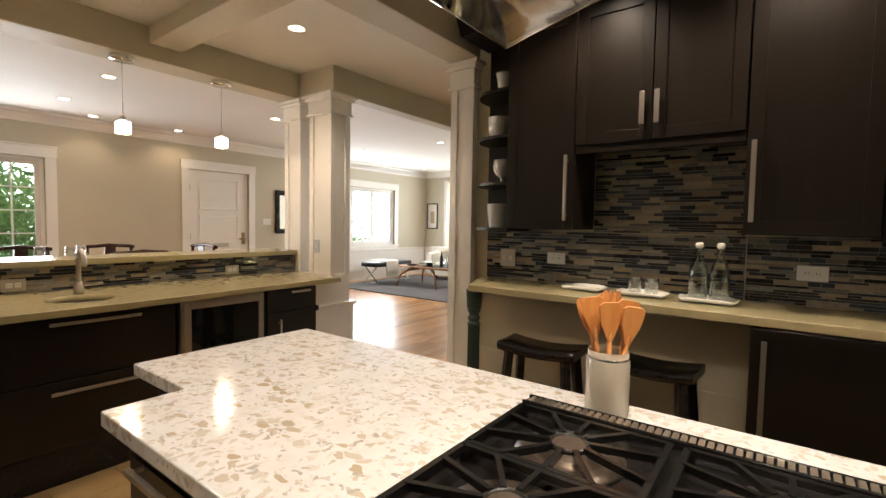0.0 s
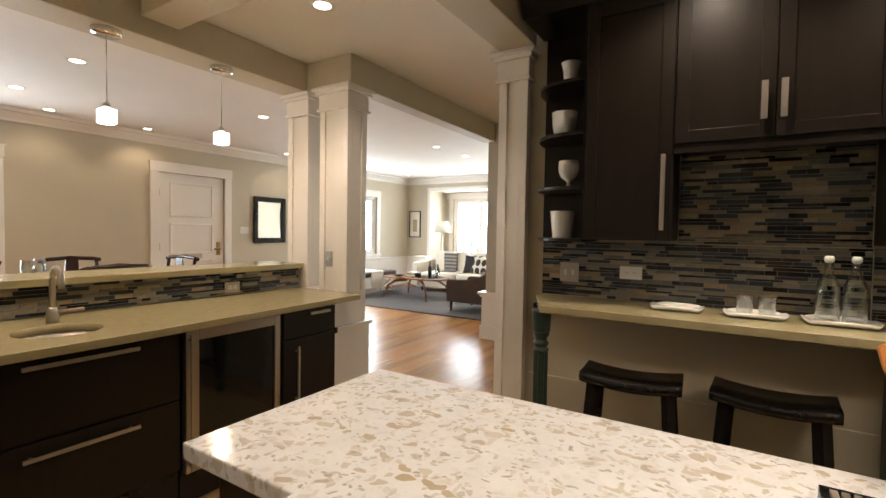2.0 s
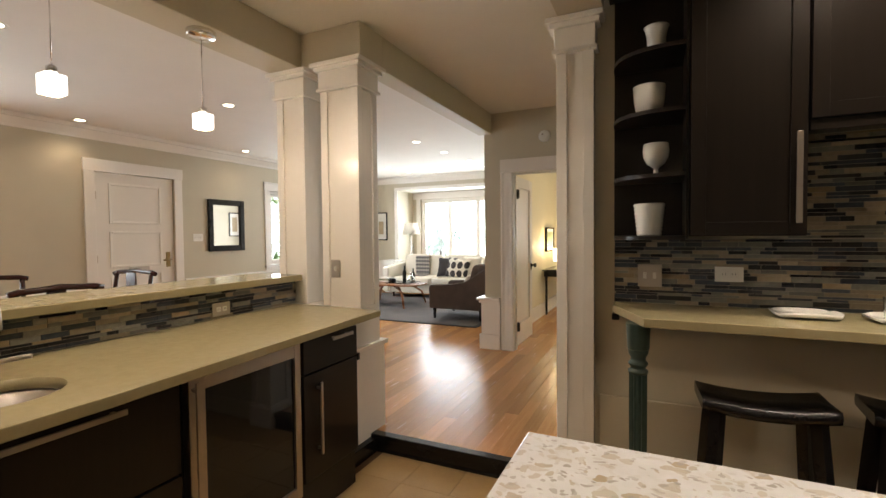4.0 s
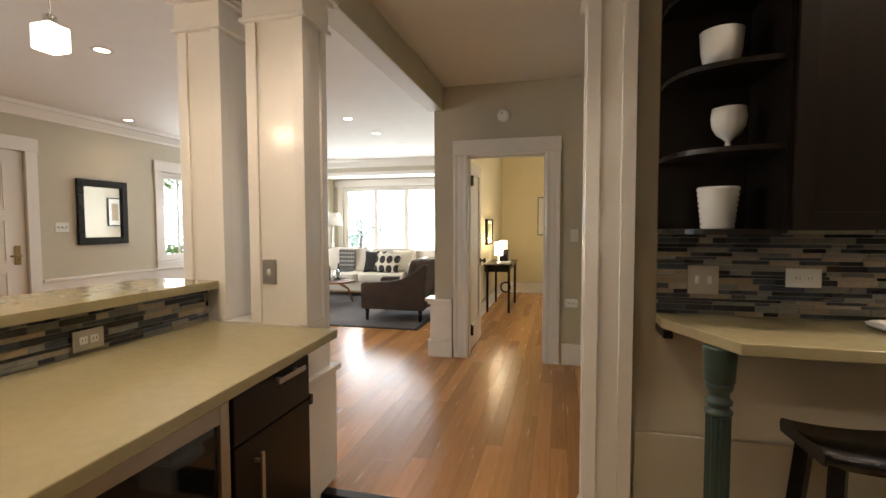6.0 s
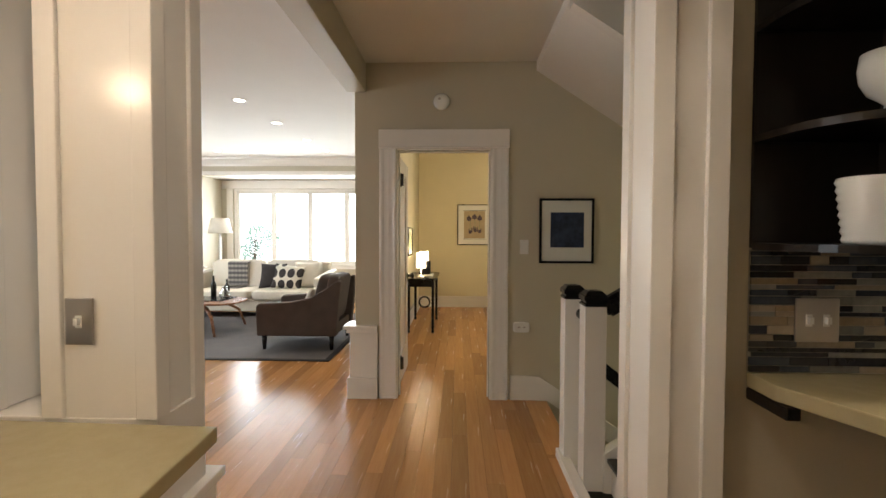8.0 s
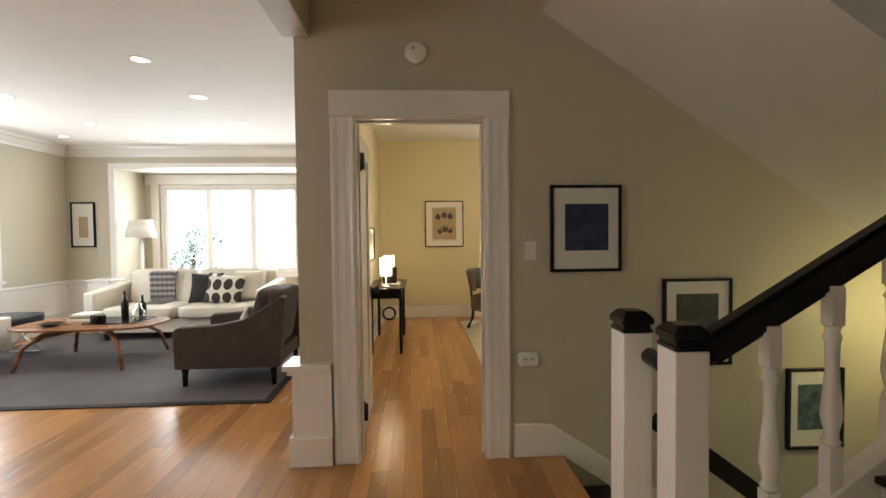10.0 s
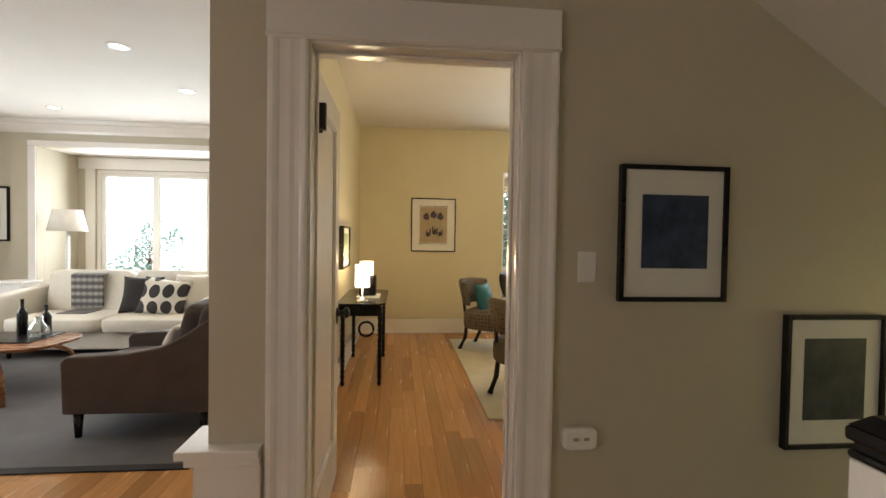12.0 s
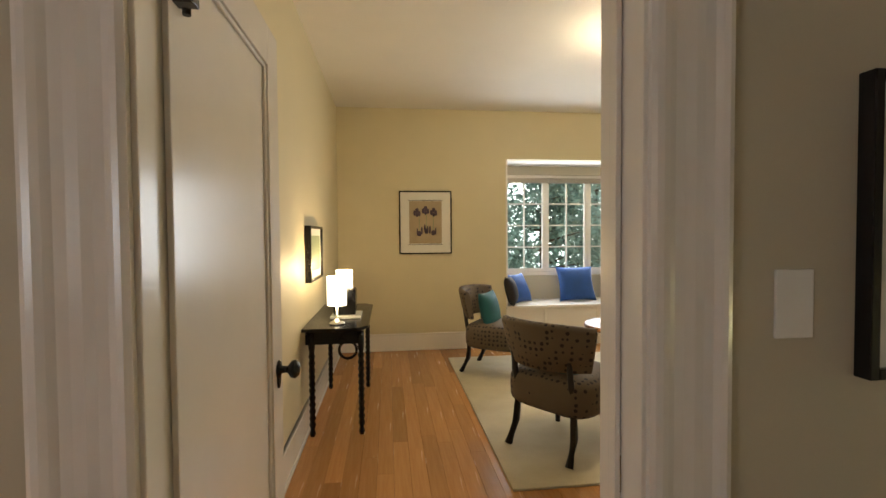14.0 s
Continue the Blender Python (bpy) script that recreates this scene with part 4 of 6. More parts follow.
def ribbed(r0, r1, h, n):
    """A tapering pot wall with n ribs, open at the top."""
    p = [(r0 * 0.9, 0)]
    for i in range(n * 2 + 1):
        u = i / (n * 2)
        p.append((r0 + (r1 - r0) * u + (0.0045 if i % 2 else 0), h * u))
    return p + [(r1 - 0.006, h), (r0 - 0.006, 0.012), (0.01, 0.01)]


POTS = [("ribbed_cup", ribbed(0.051, 0.067, 0.152, 8), 1.303, "white ribbed ceramic pot on a dark shelf"),
        ("footed_bowl", [(0.022, 0), (0.024, 0.006), (0.011, 0.018), (0.009, 0.034), (0.020, 0.044), (0.040, 0.060), (0.054, 0.088), (0.058, 0.118), (0.054, 0.152), (0.050, 0.152), (0.053, 0.118), (0.038, 0.07), (0.01, 0.055)], 1.583, "white footed ceramic bowl on a dark shelf"),
        ("plain_cup", ribbed(0.053, 0.071, 0.138, 1), 1.868, "plain white ceramic pot on a dark shelf"),
        ("flared_vase", [(0.034, 0), (0.036, 0.012), (0.03, 0.02), (0.04, 0.045), (0.042, 0.08), (0.05, 0.12), (0.056, 0.13), (0.05, 0.13), (0.036, 0.08), (0.02, 0.03)], 2.148, "white flared ceramic vase on a dark shelf")]
for nm, pr, z, lb in POTS:
    solid(nm, lathe(pr, {"ribbed_cup": -1.506, "plain_cup": -1.508}.get(nm, -1.478), 2.605, z, 32), CERAMIC, lb, "pottery", group="white pots on the shelves")
for nm, pr, z, lb in (POTS[2], POTS[1], POTS[0]):
    solid(nm, lathe(pr, 0.44, 2.62, z, 32), CERAMIC, lb, "pottery", group="white pots on the shelves")


def tray(x, y, w, d, label):
    b = puff(w / 2, d / 2, 0.012, Matrix.Translation((x, y, 0.970)), 0.45, 32, 8)
    for v in b.verts:
        u = max(abs(v.co.x - x) / (w / 2), abs(v.co.y - y) / (d / 2))
        v.co.z = 0.9585 + (0.010 if v.co.z > 0.97 else 0.0) + max(0, u - 0.72) * 0.055
    return solid("serving_plate", b, CERAMIC, label, "plate", group="white plates on the counter")


tray(-0.91, 2.58, 0.24, 0.18, "empty white rectangular serving plate on the counter")
tray(-0.59, 2.57, 0.25, 0.18, "white serving plate holding two glasses")
tray(-0.29, 2.57, 0.26, 0.19, "white serving plate holding two glass bottles")
for x, y in ((-0.63, 2.56), (-0.545, 2.55)):
    solid("tumbler", lathe([(0.032, 0), (0.036, 0.085), (0.033, 0.085), (0.029, 0.008), (0.005, 0.007)], x, y, 0.971, 24), GLASS, "clear glass tumbler on a white plate", "glass", group="tumblers")
for x, y in ((-0.335, 2.56), (-0.245, 2.565)):
    bt = thing("glass_bottle", (x, y, 0.971), "clear glass swing-top bottle on white plate", "bottle", "glass bottles")
    part("glass", lathe([(0.034, 0), (0.042, 0.006), (0.043, 0.13), (0.036, 0.165), (0.017, 0.205), (0.015, 0.25), (0.012, 0.25), (0.014, 0.205), (0.033, 0.163), (0.040, 0.13), (0.039, 0.01), (0.005, 0.009)], x, y, 0.971, 28), GLASS, bt)
    part("stopper", lathe([(0.011, 0), (0.017, 0.006), (0.018, 0.022), (0.012, 0.03)], x, y, 1.221, 16), CERAMIC, bt, "white ceramic stopper")


def stool():
    s = thing("saddle_stool", (0, 0, 0), "black wooden saddle-seat stool under the counter", "stool", "stools at the counter")
    bm = bmesh.new()
    n = 14
    rows = []
    for i in range(n + 1):
        u = 2 * i / n - 1
        x, dip = 0.225 * u, 0.022 * u * u
        rows.append([bm.verts.new((x, y, z + dip)) for y, z in ((-0.118, 0.742), (-0.127, 0.722), (-0.120, 0.696), (0.120, 0.696), (0.127, 0.722), (0.118, 0.742), (0, 0.738))])
    for a, b in zip(rows, rows[1:]):
        for k in range(7):
            bm.faces.new((a[k], a[(k + 1) % 7], b[(k + 1) % 7], b[k])).smooth = True
    bm.faces.new(rows[0])
    bm.faces.new(rows[-1][::-1])
    bmesh.ops.recalc_face_normals(bm, faces=bm.faces)
    part("seat", bm, BLACK, s)
    for sx in (-1, 1):
        for sy in (-1, 1):
            b = bmesh.new()
            bar(b, (sx * 0.212, sy * 0.140, 0.0), (sx * 0.165, sy * 0.085, 0.71), 0.042)
            part("leg", b, BLACK, s)
        b = bmesh.new()
        bar(b, (sx * 0.19, -0.115, 0.22), (sx * 0.19, 0.115, 0.22), 0.024)
        part("stretcher", b, BLACK, s)
    for sy in (-1, 1):
        b = bmesh.new()
        bar(b, (-0.195, sy * 0.122, 0.14), (0.195, sy * 0.122, 0.14), 0.024)
        part("stretcher", b, BLACK, s)
    return s


s1 = stool()
copy_thing(s1, pose(-0.52, 2.46, KF, 0, 0, -4))
s1.matrix_world = pose(-1.085, 2.42, KF, 0, 0, 3)

# ---- lamps ----
def downlight(x, y, watts, z=CEIL_Z, cone=125, color=WARM):
    d = thing("downlight", (x, y, z), "round white recessed ceiling downlight, lit", "downlight", "recessed downlights")
    b = bmesh.new()
    ring = [(0.052, -0.001), (0.052, -0.006), (0.075, -0.004), (0.077, -0.001)]
    rings = [[b.verts.new((x + r * math.cos(k * math.pi / 14), y + r * math.sin(k * math.pi / 14), z + h)) for k in range(28)] for r, h in ring]
    for p, q in zip(rings, rings[1:]):
        for k in range(28):
            b.faces.new((p[k], p[(k + 1) % 28], q[(k + 1) % 28], q[k]))
    part("trim_ring", b, CERAMIC, d)
    part("lens", lathe([(0.051, -0.003), (0.051, -0.001)], x, y, z, 24), LIT, d, "glowing lamp face")
    if watts:
        spot("downlight_lamp", x, y, z - 0.012, watts, cone, color)


for x, y, w in ((-2.82, 2.02, 48), (-2.9, 0.2, 55), (-0.80, 2.06, 66), (-1.0, -0.6, 60), (0.7, 0.3, 55), (0.05, 2.06, 60),
                (-5.27, 1.66, 16), (-6.67, 1.66, 20), (-7.45, 2.16, 9), (-7.5, 3.25, 11), (-7.42, 5.52, 9), (-5.3, -0.4, 16), (-5.5, 3.6, 14),
                (-4.68, 6.16, 16), (-4.68, 7.12, 10), (-4.65, 8.15, 8), (-6.46, 6.02, 12), (-6.46, 7.12, 8), (-6.44, 8.2, 6),
                (-4.61, 8.98, 5), (-6.4, 8.97, 4), (-7.25, 8.9, 4), (-2.45, 3.9, 0)):
    if w:
        downlight(x, y, w, color=HALOGEN if x > -3.2 else WARM)
for y in (0.57, 1.26, 1.96):
    p = thing("pendant_lamp", (-3.75, y, 2.45), "small glass cube pendant lamp on thin rod, lit", "pendant lamp", "pendants over the bar")
    part("canopy", lathe([(0.02, -0.036), (0.070, -0.034), (0.075, -0.026), (0.075, -0.001)], -3.75, y, 2.45, 28), CHROME, p)
    part("rod", lathe([(0.0025, 2.02), (0.0025, 2.42)], -3.75, y, 0, 8), CHROME, p)
    part("socket", lathe([(0.02, 2.0), (0.02, 2.03), (0.008, 2.04)], -3.75, y, 0, 14), CHROME, p)
    part("glass_cube", one(-3.79, y - 0.04, 1.915, -3.71, y + 0.04, 2.0, 0.008), PEND, p, "lit frosted glass cube")
    bulb("pendant_bulb", -3.75, y, 1.89, 7.0)

# ---- stairs ----
UP = thing("staircase_up", (-1.3, 3.4, 0), "dark treads and white risers rising beside hall", "staircase", kind="structure")
for k in range(9):
    x = -1.66 + 0.26 * k
    part("riser", one(x, 2.95, 0.185 * k, x + 0.02, 3.86, 0.185 * (k + 1) - 0.025, 0), TRIM, UP)
    part("tread", one(x - 0.025, 2.95, 0.185 * (k + 1) - 0.025, x + 0.28, 3.86, 0.185 * (k + 1), 0.005), DARKWOOD, UP)
part("string_board", prism([(-1.70, 0.0), (-1.70, 0.20), (0.7, 1.90), (0.7, 1.30), (-1.2, -0.05)], 3.862, 3.93, "y", 0.003), TRIM, UP)
DN = thing("staircase_down", (-1.3, 4.6, -1.0), "dark basement stairs going down below the hall", "staircase", kind="structure")
for k in range(9):
    x = -1.74 + 0.26 * k
    part("tread", one(x - 0.02, 4.0, -0.185 * (k + 1) - 0.03, x + 0.28, DW - 0.022, -0.185 * (k + 1), 0.004), DARKWOOD, DN)
    part("riser", one(x - 0.018, 4.0, -0.185 * (k + 1), x, DW - 0.022, -0.185 * k - 0.03, 0), TRIM, DN)
setting("stair_soffit", prism([(-1.84, 2.61), (0.9, 0.80), (0.9, 1.0), (-1.84, 2.81)], 4.12, DW, "y"), CEIL, "sloping soffit under the upper flight", "ceiling")
setting("soffit_string", prism([(-1.84, 2.56), (0.9, 0.75), (0.9, 1.1), (-1.84, 2.91)], 4.04, 4.118, "y"), TRIM, "painted edge of the upper flight", "trim")
setting("hall_curb", boxes((-1.86, 3.0, -0.06, -1.80, 4.26, 0.05), bevel=0.004), TRIM, "white curb along the stair opening", "trim")
setting("floor_edge", boxes((-1.91, 4.27, -0.06, -1.74, DW - 0.032, 0.003), bevel=0.004), PLANK, "oak nosing at the basement stairs", "trim")


def newel(x, y, z0=0.0):
    n = thing("newel_post", (x, y, z0), "square white newel post with black pyramid cap", "newel post", "newel posts")
    part("post", one(x - 0.055, y - 0.055, z0, x + 0.055, y + 0.055, 0.955, 0.004), TRIM, n)
    b = boxes((x - 0.058, y - 0.058, 0.956, x + 0.058, y + 0.058, 0.972), (x - 0.061, y - 0.061, 0.986, x + 0.061, y + 0.061, 1.012), bevel=0.007)
    box(b, x - 0.05, y - 0.05, 0.970, x + 0.05, y + 0.05, 0.988)
    c = bmesh.ops.create_cone(b, cap_ends=True, segments=4, radius1=0.080, radius2=0.05, depth=0.022)
    bmesh.ops.transform(b, matrix=Matrix.Translation((x, y, 1.024)) @ Matrix.Rotation(math.pi / 4, 4, "Z"), verts=c["verts"])
    part("cap", b, BLACK, n, "black pyramid cap")


newel(-1.785, 4.20)
newel(-1.745, 3.93)
hr = thing("handrail", (-1.4, 3.9, 0.9), "black painted handrail rising with the stairs", "handrail", "stair handrails")
b = bmesh.new()
bar(b, (-1.69, 3.92, 0.94), (0.5, 3.92, 0.945 + 2.165 * 0.60), 0.072, 0.098)
bmesh.ops.bevel(b, geom=list(b.edges), offset=0.014, segments=2, affect="EDGES")
part("rail", b, BLACK, hr)
hr = thing("handrail", (-1.4, 4.15, 0.5), "black painted handrail going down the basement stairs", "handrail", "stair handrails")
b = bmesh.new()
bar(b, (-1.715, 4.16, 0.63), (0.4, 4.16, 0.63 - 2.115 * 0.75), 0.055, 0.07)
bmesh.ops.bevel(b, geom=list(b.edges), offset=0.012, segments=2, affect="EDGES")
part("rail", b, BLACK, hr)
hr = thing("handrail", (-1.75, 4.05, 0.86), "short black rail between the two newel posts", "handrail", "stair handrails")
b = bmesh.new()
bar(b, (-1.755, 4.128, 0.88), (-1.735, 3.963, 0.85), 0.06, 0.06, n=12)
part("rail", b, BLACK, hr)
for k in range(7):
    x = -1.48 + 0.205 * k
    z0, z1 = 0.20 + (x + 1.70) * 0.708, 0.905 + (x + 1.665) * 0.60
    H = z1 - z0
    bl = thing("baluster", (x, 3.895, z0), "white turned stair baluster", "baluster", "stair balusters")
    part("foot_block", one(x - 0.022, 3.873, z0 - 0.02, x + 0.022, 3.917, z0 + H * 0.22, 0.002), TRIM, bl)
    part("turned_shaft", lathe([(0.022, H * 0.22), (0.027, H * 0.24), (0.018, H * 0.27), (0.030, H * 0.36), (0.028, H * 0.42), (0.018, H * 0.60), (0.021, H * 0.74), (0.027, H * 0.76), (0.019, H * 0.79), (0.024, H * 0.82)], x, 3.895, z0, 16), TRIM, bl)
    part("head_block", one(x - 0.022, 3.873, z0 + H * 0.82, x + 0.022, 3.917, z1 + 0.012, 0.002), TRIM, bl)

# small lamp on the stair soffit
bl = thing("stair_light", (0.35, 4.6, 1.15), "small round white lamp on the stair soffit", "ceiling light")
part("base", lathe([(0.06, 1.13), (0.065, 1.14), (0.065, 1.19)], 0.35, 4.6, 0, 24), CERAMIC, bl)
part("lens", lathe([(0.045, 1.122), (0.05, 1.129)], 0.35, 4.6, 0, 20), LIT, bl)
bulb("stair_lamp", 0.35, 4.7, 0.80, 9, 0.05, (1.0, 0.90, 0.40))
ol = thing("ceiling_light", (-0.75, 7.6, 2.82), "flush white glass ceiling lamp, lit", "ceiling light")
part("base", lathe([(0.12, 2.79), (0.13, 2.80), (0.13, 2.819)], -0.75, 7.6, 0, 28), STEEL, ol)
part("dome", lathe([(0.02, 2.70), (0.09, 2.715), (0.125, 2.75), (0.125, 2.79)], -0.75, 7.6, 0, 28), SHADE, ol)
bulb("ceiling_light_bulb", -0.75, 7.6, 2.66, 48, 0.08, (1.0, 0.82, 0.54))

# ---- windows ----
def window(name, m, w, h, sashes, cols, rows, label, cased=True, stool=True, blind=False):
    """A casement window built facing -y with its opening's lower left inner corner at the origin."""
    t = thing(name, (0, 0, 0), label, "window", kind="structure")
    f = 0.05
    part("window_frame", boxes((0.002, 0.03, 0.002, f, 0.115, h - 0.002), (w - f, 0.03, 0.002, w - 0.002, 0.115, h - 0.002), (f, 0.03, 0.002, w - f, 0.115, f), (f, 0.03, h - f, w - f, 0.115, h - 0.002), bevel=0.003), TRIM, t)
    pitch = (w - 2 * f) / sashes
    for k in range(sashes):
        a = f + k * pitch
        b = a + pitch
        s = 0.045
        sash = part("sash", boxes((a, 0.05, f, a + s, 0.095, h - f), (b - s, 0.05, f, b, 0.095, h - f), (a + s, 0.05, f, b - s, 0.095, f + s), (a + s, 0.05, h - f - s, b - s, 0.095, h - f), bevel=0.003), TRIM, t)
        bm = bmesh.new()
        for i in range(1, cols):
            x = a + s + (b - a - 2 * s) * i / cols
            box(bm, x - 0.009, 0.058, f + s, x + 0.009, 0.088, h - f - s)
        for j in range(1, rows):
            z = f + s + (h - 2 * f - 2 * s) * j / rows
            box(bm, a + s, 0.060, z - 0.009, b - s, 0.086, z + 0.009)
        if bm.verts:
            part("muntins", bm, TRIM, sash)
        else:
            bm.free()
        p = part("pane", one(a + s, 0.070, f + s, b - s, 0.074, h - f - s, 0), PANE, sash)
        p.visible_shadow = False
    if cased:
        c = 0.12
        part("casing", boxes((-c, -0.022, -0.02, 0.0, -0.002, h), (w, -0.022, -0.02, w + c, -0.002, h), (-c - 0.01, -0.026, h, w + c + 0.01, -0.002, h + 0.14), (-c - 0.02, -0.034, h + 0.135, w + c + 0.02, -0.002, h + 0.155), bevel=0.003), TRIM, t)
        part("window_sill", boxes((-c - 0.02, -0.05, -0.04, w + c + 0.02, 0.03, -0.0), (-c, -0.02, -0.12, w + c, -0.002, -0.041), bevel=0.004), TRIM, t)
    if blind:
        part("rolled_blind", boxes(*[(0.06, 0.004, h - 0.05 - 0.012 * k, w - 0.06, 0.028, h - 0.042 - 0.012 * k) for k in range(6)]), STEEL, t, "grey blind drawn up at the head")
    t.matrix_world = m
    return t


a, b, c, d = WIN_D
window("window_1", pose(LW, a, c, 0, 0, 90), b - a, d - c, 2, 2, 4, "white divided-light dining room window")
a, b, c, d = WIN_L
window("window_2", pose(LW, a, c, 0, 0, 90), b - a, d - c, 3, 2, 4, "white divided-light living room window")
window("window_3", pose(-6.85, 10.38, 0.70), 3.0, 1.50, 4, 1, 1, "wide white casement window of the bay", False)
window("window_4", pose(-1.13, 10.42, 0.80), 1.87, 1.34, 3, 2, 4, "white divided-light window above the seat", False, blind=True)
setting("bay_trim", boxes((-7.06, 10.355, 2.20, -3.64, 10.378, 2.36), (-7.06, 10.355, 0.64, -3.64, 10.378, 0.698), (-6.97, 10.356, 0.70, -6.85, 10.378, 2.2), (-3.85, 10.356, 0.70, -3.73, 10.378, 2.2), bevel=0.003), TRIM, "white trim round the bay window", "trim")
setting("bay_casing", boxes((-7.17, FW - 0.02, 0.0, -7.082, FW - 0.002, 2.37), (-7.17, FW - 0.022, 2.372, -3.5, FW - 0.002, 2.44), bevel=0.003), TRIM, "white casing of the bay opening", "trim")
setting("office_bay_casing", boxes((-1.192, OW - 0.004, 0.49, -1.17, 10.42, 2.25), bevel=0.002), TRIM, "white lining of the window seat recess", "trim")

# entry door
ed = thing("door_2", (LW, 4.04, 0), "white three-panel entry door with brass lock", "door", kind="structure")
part("slab", one(LW - 0.06, 3.535, 0.01, LW - 0.02, 4.555, 2.145, 0.002), TRIM, ed)
for z0, z1 in ((1.50, 2.02), (0.93, 1.40), (0.25, 0.83)):
    p = part("panel_moulding", boxes((LW - 0.021, 3.70, z0, LW - 0.008, 3.73, z1), (LW - 0.021, 4.35, z0, LW - 0.008, 4.38, z1), (LW - 0.021, 3.73, z0, LW - 0.008, 4.35, z0 + 0.03), (LW - 0.021, 3.73, z1 - 0.03, LW - 0.008, 4.35, z1), bevel=0.004), TRIM, ed)
part("mail_slot", boxes((LW - 0.019, 3.93, 0.86, LW - 0.004, 4.19, 0.93), bevel=0.003), STEEL, ed, "grey metal mail slot")
lk = part("lock_plate", boxes((LW - 0.02, 4.435, 0.90, LW - 0.008, 4.495, 1.11), bevel=0.003), BRASS, ed, "aged brass lock plate")
part("lever", tube([(LW - 0.01, 4.465, 1.0), (LW + 0.045, 4.465, 1.0), (LW + 0.05, 4.36, 1.0)], 0.011, 10), BRASS, lk)
for z in (0.3, 1.05, 1.85):
    part("hinge", one(LW - 0.02, 3.53, z - 0.05, LW - 0.006, 3.55, z + 0.05, 0.002), BRASS, ed, "aged brass hinge")
part("casing", boxes((LW + 0.001, 3.41, 0, LW + 0.024, 3.53, 2.15), (LW + 0.001, 4.56, 0, LW + 0.024, 4.68, 2.15), (LW + 0.001, 3.40, 2.15, LW + 0.028, 4.69, 2.30), bevel=0.003), TRIM, ed)

# ---- pictures and mirror ----
PAPER = mat("mat_board", (0.72, 0.70, 0.64), (0.69, 0.67, 0.61), 8, 0.7)
NIGHT = mat("dark_print", (0.050, 0.075, 0.14), (0.008, 0.011, 0.026), 7, 0.30, fine=26)
NIGHT2 = mat("grey_print", (0.075, 0.08, 0.07), (0.018, 0.020, 0.018), 6, 0.30, fine=22)
NIGHT3 = mat("blue_green_print", (0.14, 0.22, 0.20), (0.02, 0.03, 0.05), 16, 0.35)
SEPIA = mat("sepia_print", (0.42, 0.33, 0.21), (0.37, 0.28, 0.17), 10, 0.6)
PLUM = mat("plum_ink", (0.10, 0.065, 0.085), (0.05, 0.032, 0.05), 30, 0.6)
SAGE = mat("sage_print", (0.30, 0.34, 0.20), (0.16, 0.20, 0.10), 5, 0.5)


def picture(m, w, h, frame_w, mat_w, image, label, depth=0.03, extra=None):
    """A framed picture built facing -y, centred on the origin."""
    t = thing("framed_picture", (0, 0, 0), label, "picture")
    part("frame", boxes((-w / 2, -depth, -h / 2, -w / 2 + frame_w, -0.001, h / 2), (w / 2 - frame_w, -depth, -h / 2, w / 2, -0.001, h / 2), (-w / 2 + frame_w, -depth, -h / 2, w / 2 - frame_w, -0.001, -h / 2 + frame_w), (-w / 2 + frame_w, -depth, h / 2 - frame_w, w / 2 - frame_w, -0.001, h / 2), bevel=0.002), BLACK, t, "thin black frame")
    part("mat_board", one(-w / 2 + frame_w, -depth * 0.6, -h / 2 + frame_w, w / 2 - frame_w, -0.002, h / 2 - frame_w, 0), PAPER, t, "off-white mat")
    if image:
        x0, x1, z0, z1 = mat_w
        part("print", one(x0, -depth * 0.6 - 0.003, z0, x1, -depth * 0.6 + 0.001, z1, 0), image, t)
    if extra:
        extra(t, -depth * 0.6 - 0.004)
    t.matrix_world = m
    return t


picture(pose(-1.597, DW, 1.353), 0.425, 0.51, 0.018, (-0.125, 0.135, -0.13, 0.145), NIGHT, "black-framed dark blue print on the greige wall")
picture(pose(-0.915, DW, 0.785), 0.425, 0.525, 0.018, (-0.13, 0.13, -0.15, 0.17), NIGHT2, "black-framed dark grey print above the stairs")
picture(pose(-0.165, DW, 0.235), 0.36, 0.50, 0.018, (-0.11, 0.11, -0.13, 0.15), NIGHT3, "black-framed blue-green print lower down the stairs")


def irises(t, y):
    part("inner_border", boxes((-0.20, y - 0.001, -0.26, 0.20, y + 0.001, -0.256), (-0.20, y - 0.001, 0.256, 0.20, y + 0.001, 0.26)), BLACK, t)
    for x, z in ((-0.10, 0.11), (0.0, 0.135), (0.095, 0.115)):
        bm = bmesh.new()
        for dx, dz, w, h in ((0, 0.03, 0.020, 0.030), (-0.026, 0.0, 0.016, 0.034), (0.026, -0.004, 0.016, 0.034), (0.0, -0.022, 0.014, 0.026)):
            puff(w, 0.0012, h, Matrix.Translation((x + dx, y - 0.003, z + dz)), 0.9, 10, 6, bm)
        part("iris_bloom", bm, PLUM, t)
    for x, z, lean in ((-0.075, -0.13, 0.03), (0.01, -0.10, -0.02), (0.09, -0.12, -0.04)):
        bm = bmesh.new()
        for dx, dz, w, h in ((0, 0, 0.024, 0.034), (lean, 0.035, 0.010, 0.05), (-lean * 0.7, 0.02, 0.008, 0.045)):
            puff(w, 0.0012, h, Matrix.Translation((x + dx, y - 0.003, z + dz)), 0.9, 10, 6, bm)
        part("iris_bulb", bm, PLUM, t)
        part("iris_stem", one(x - 0.004, y - 0.003, z + 0.03, x + 0.004, y - 0.001, 0.10, 0), SAGE, t)


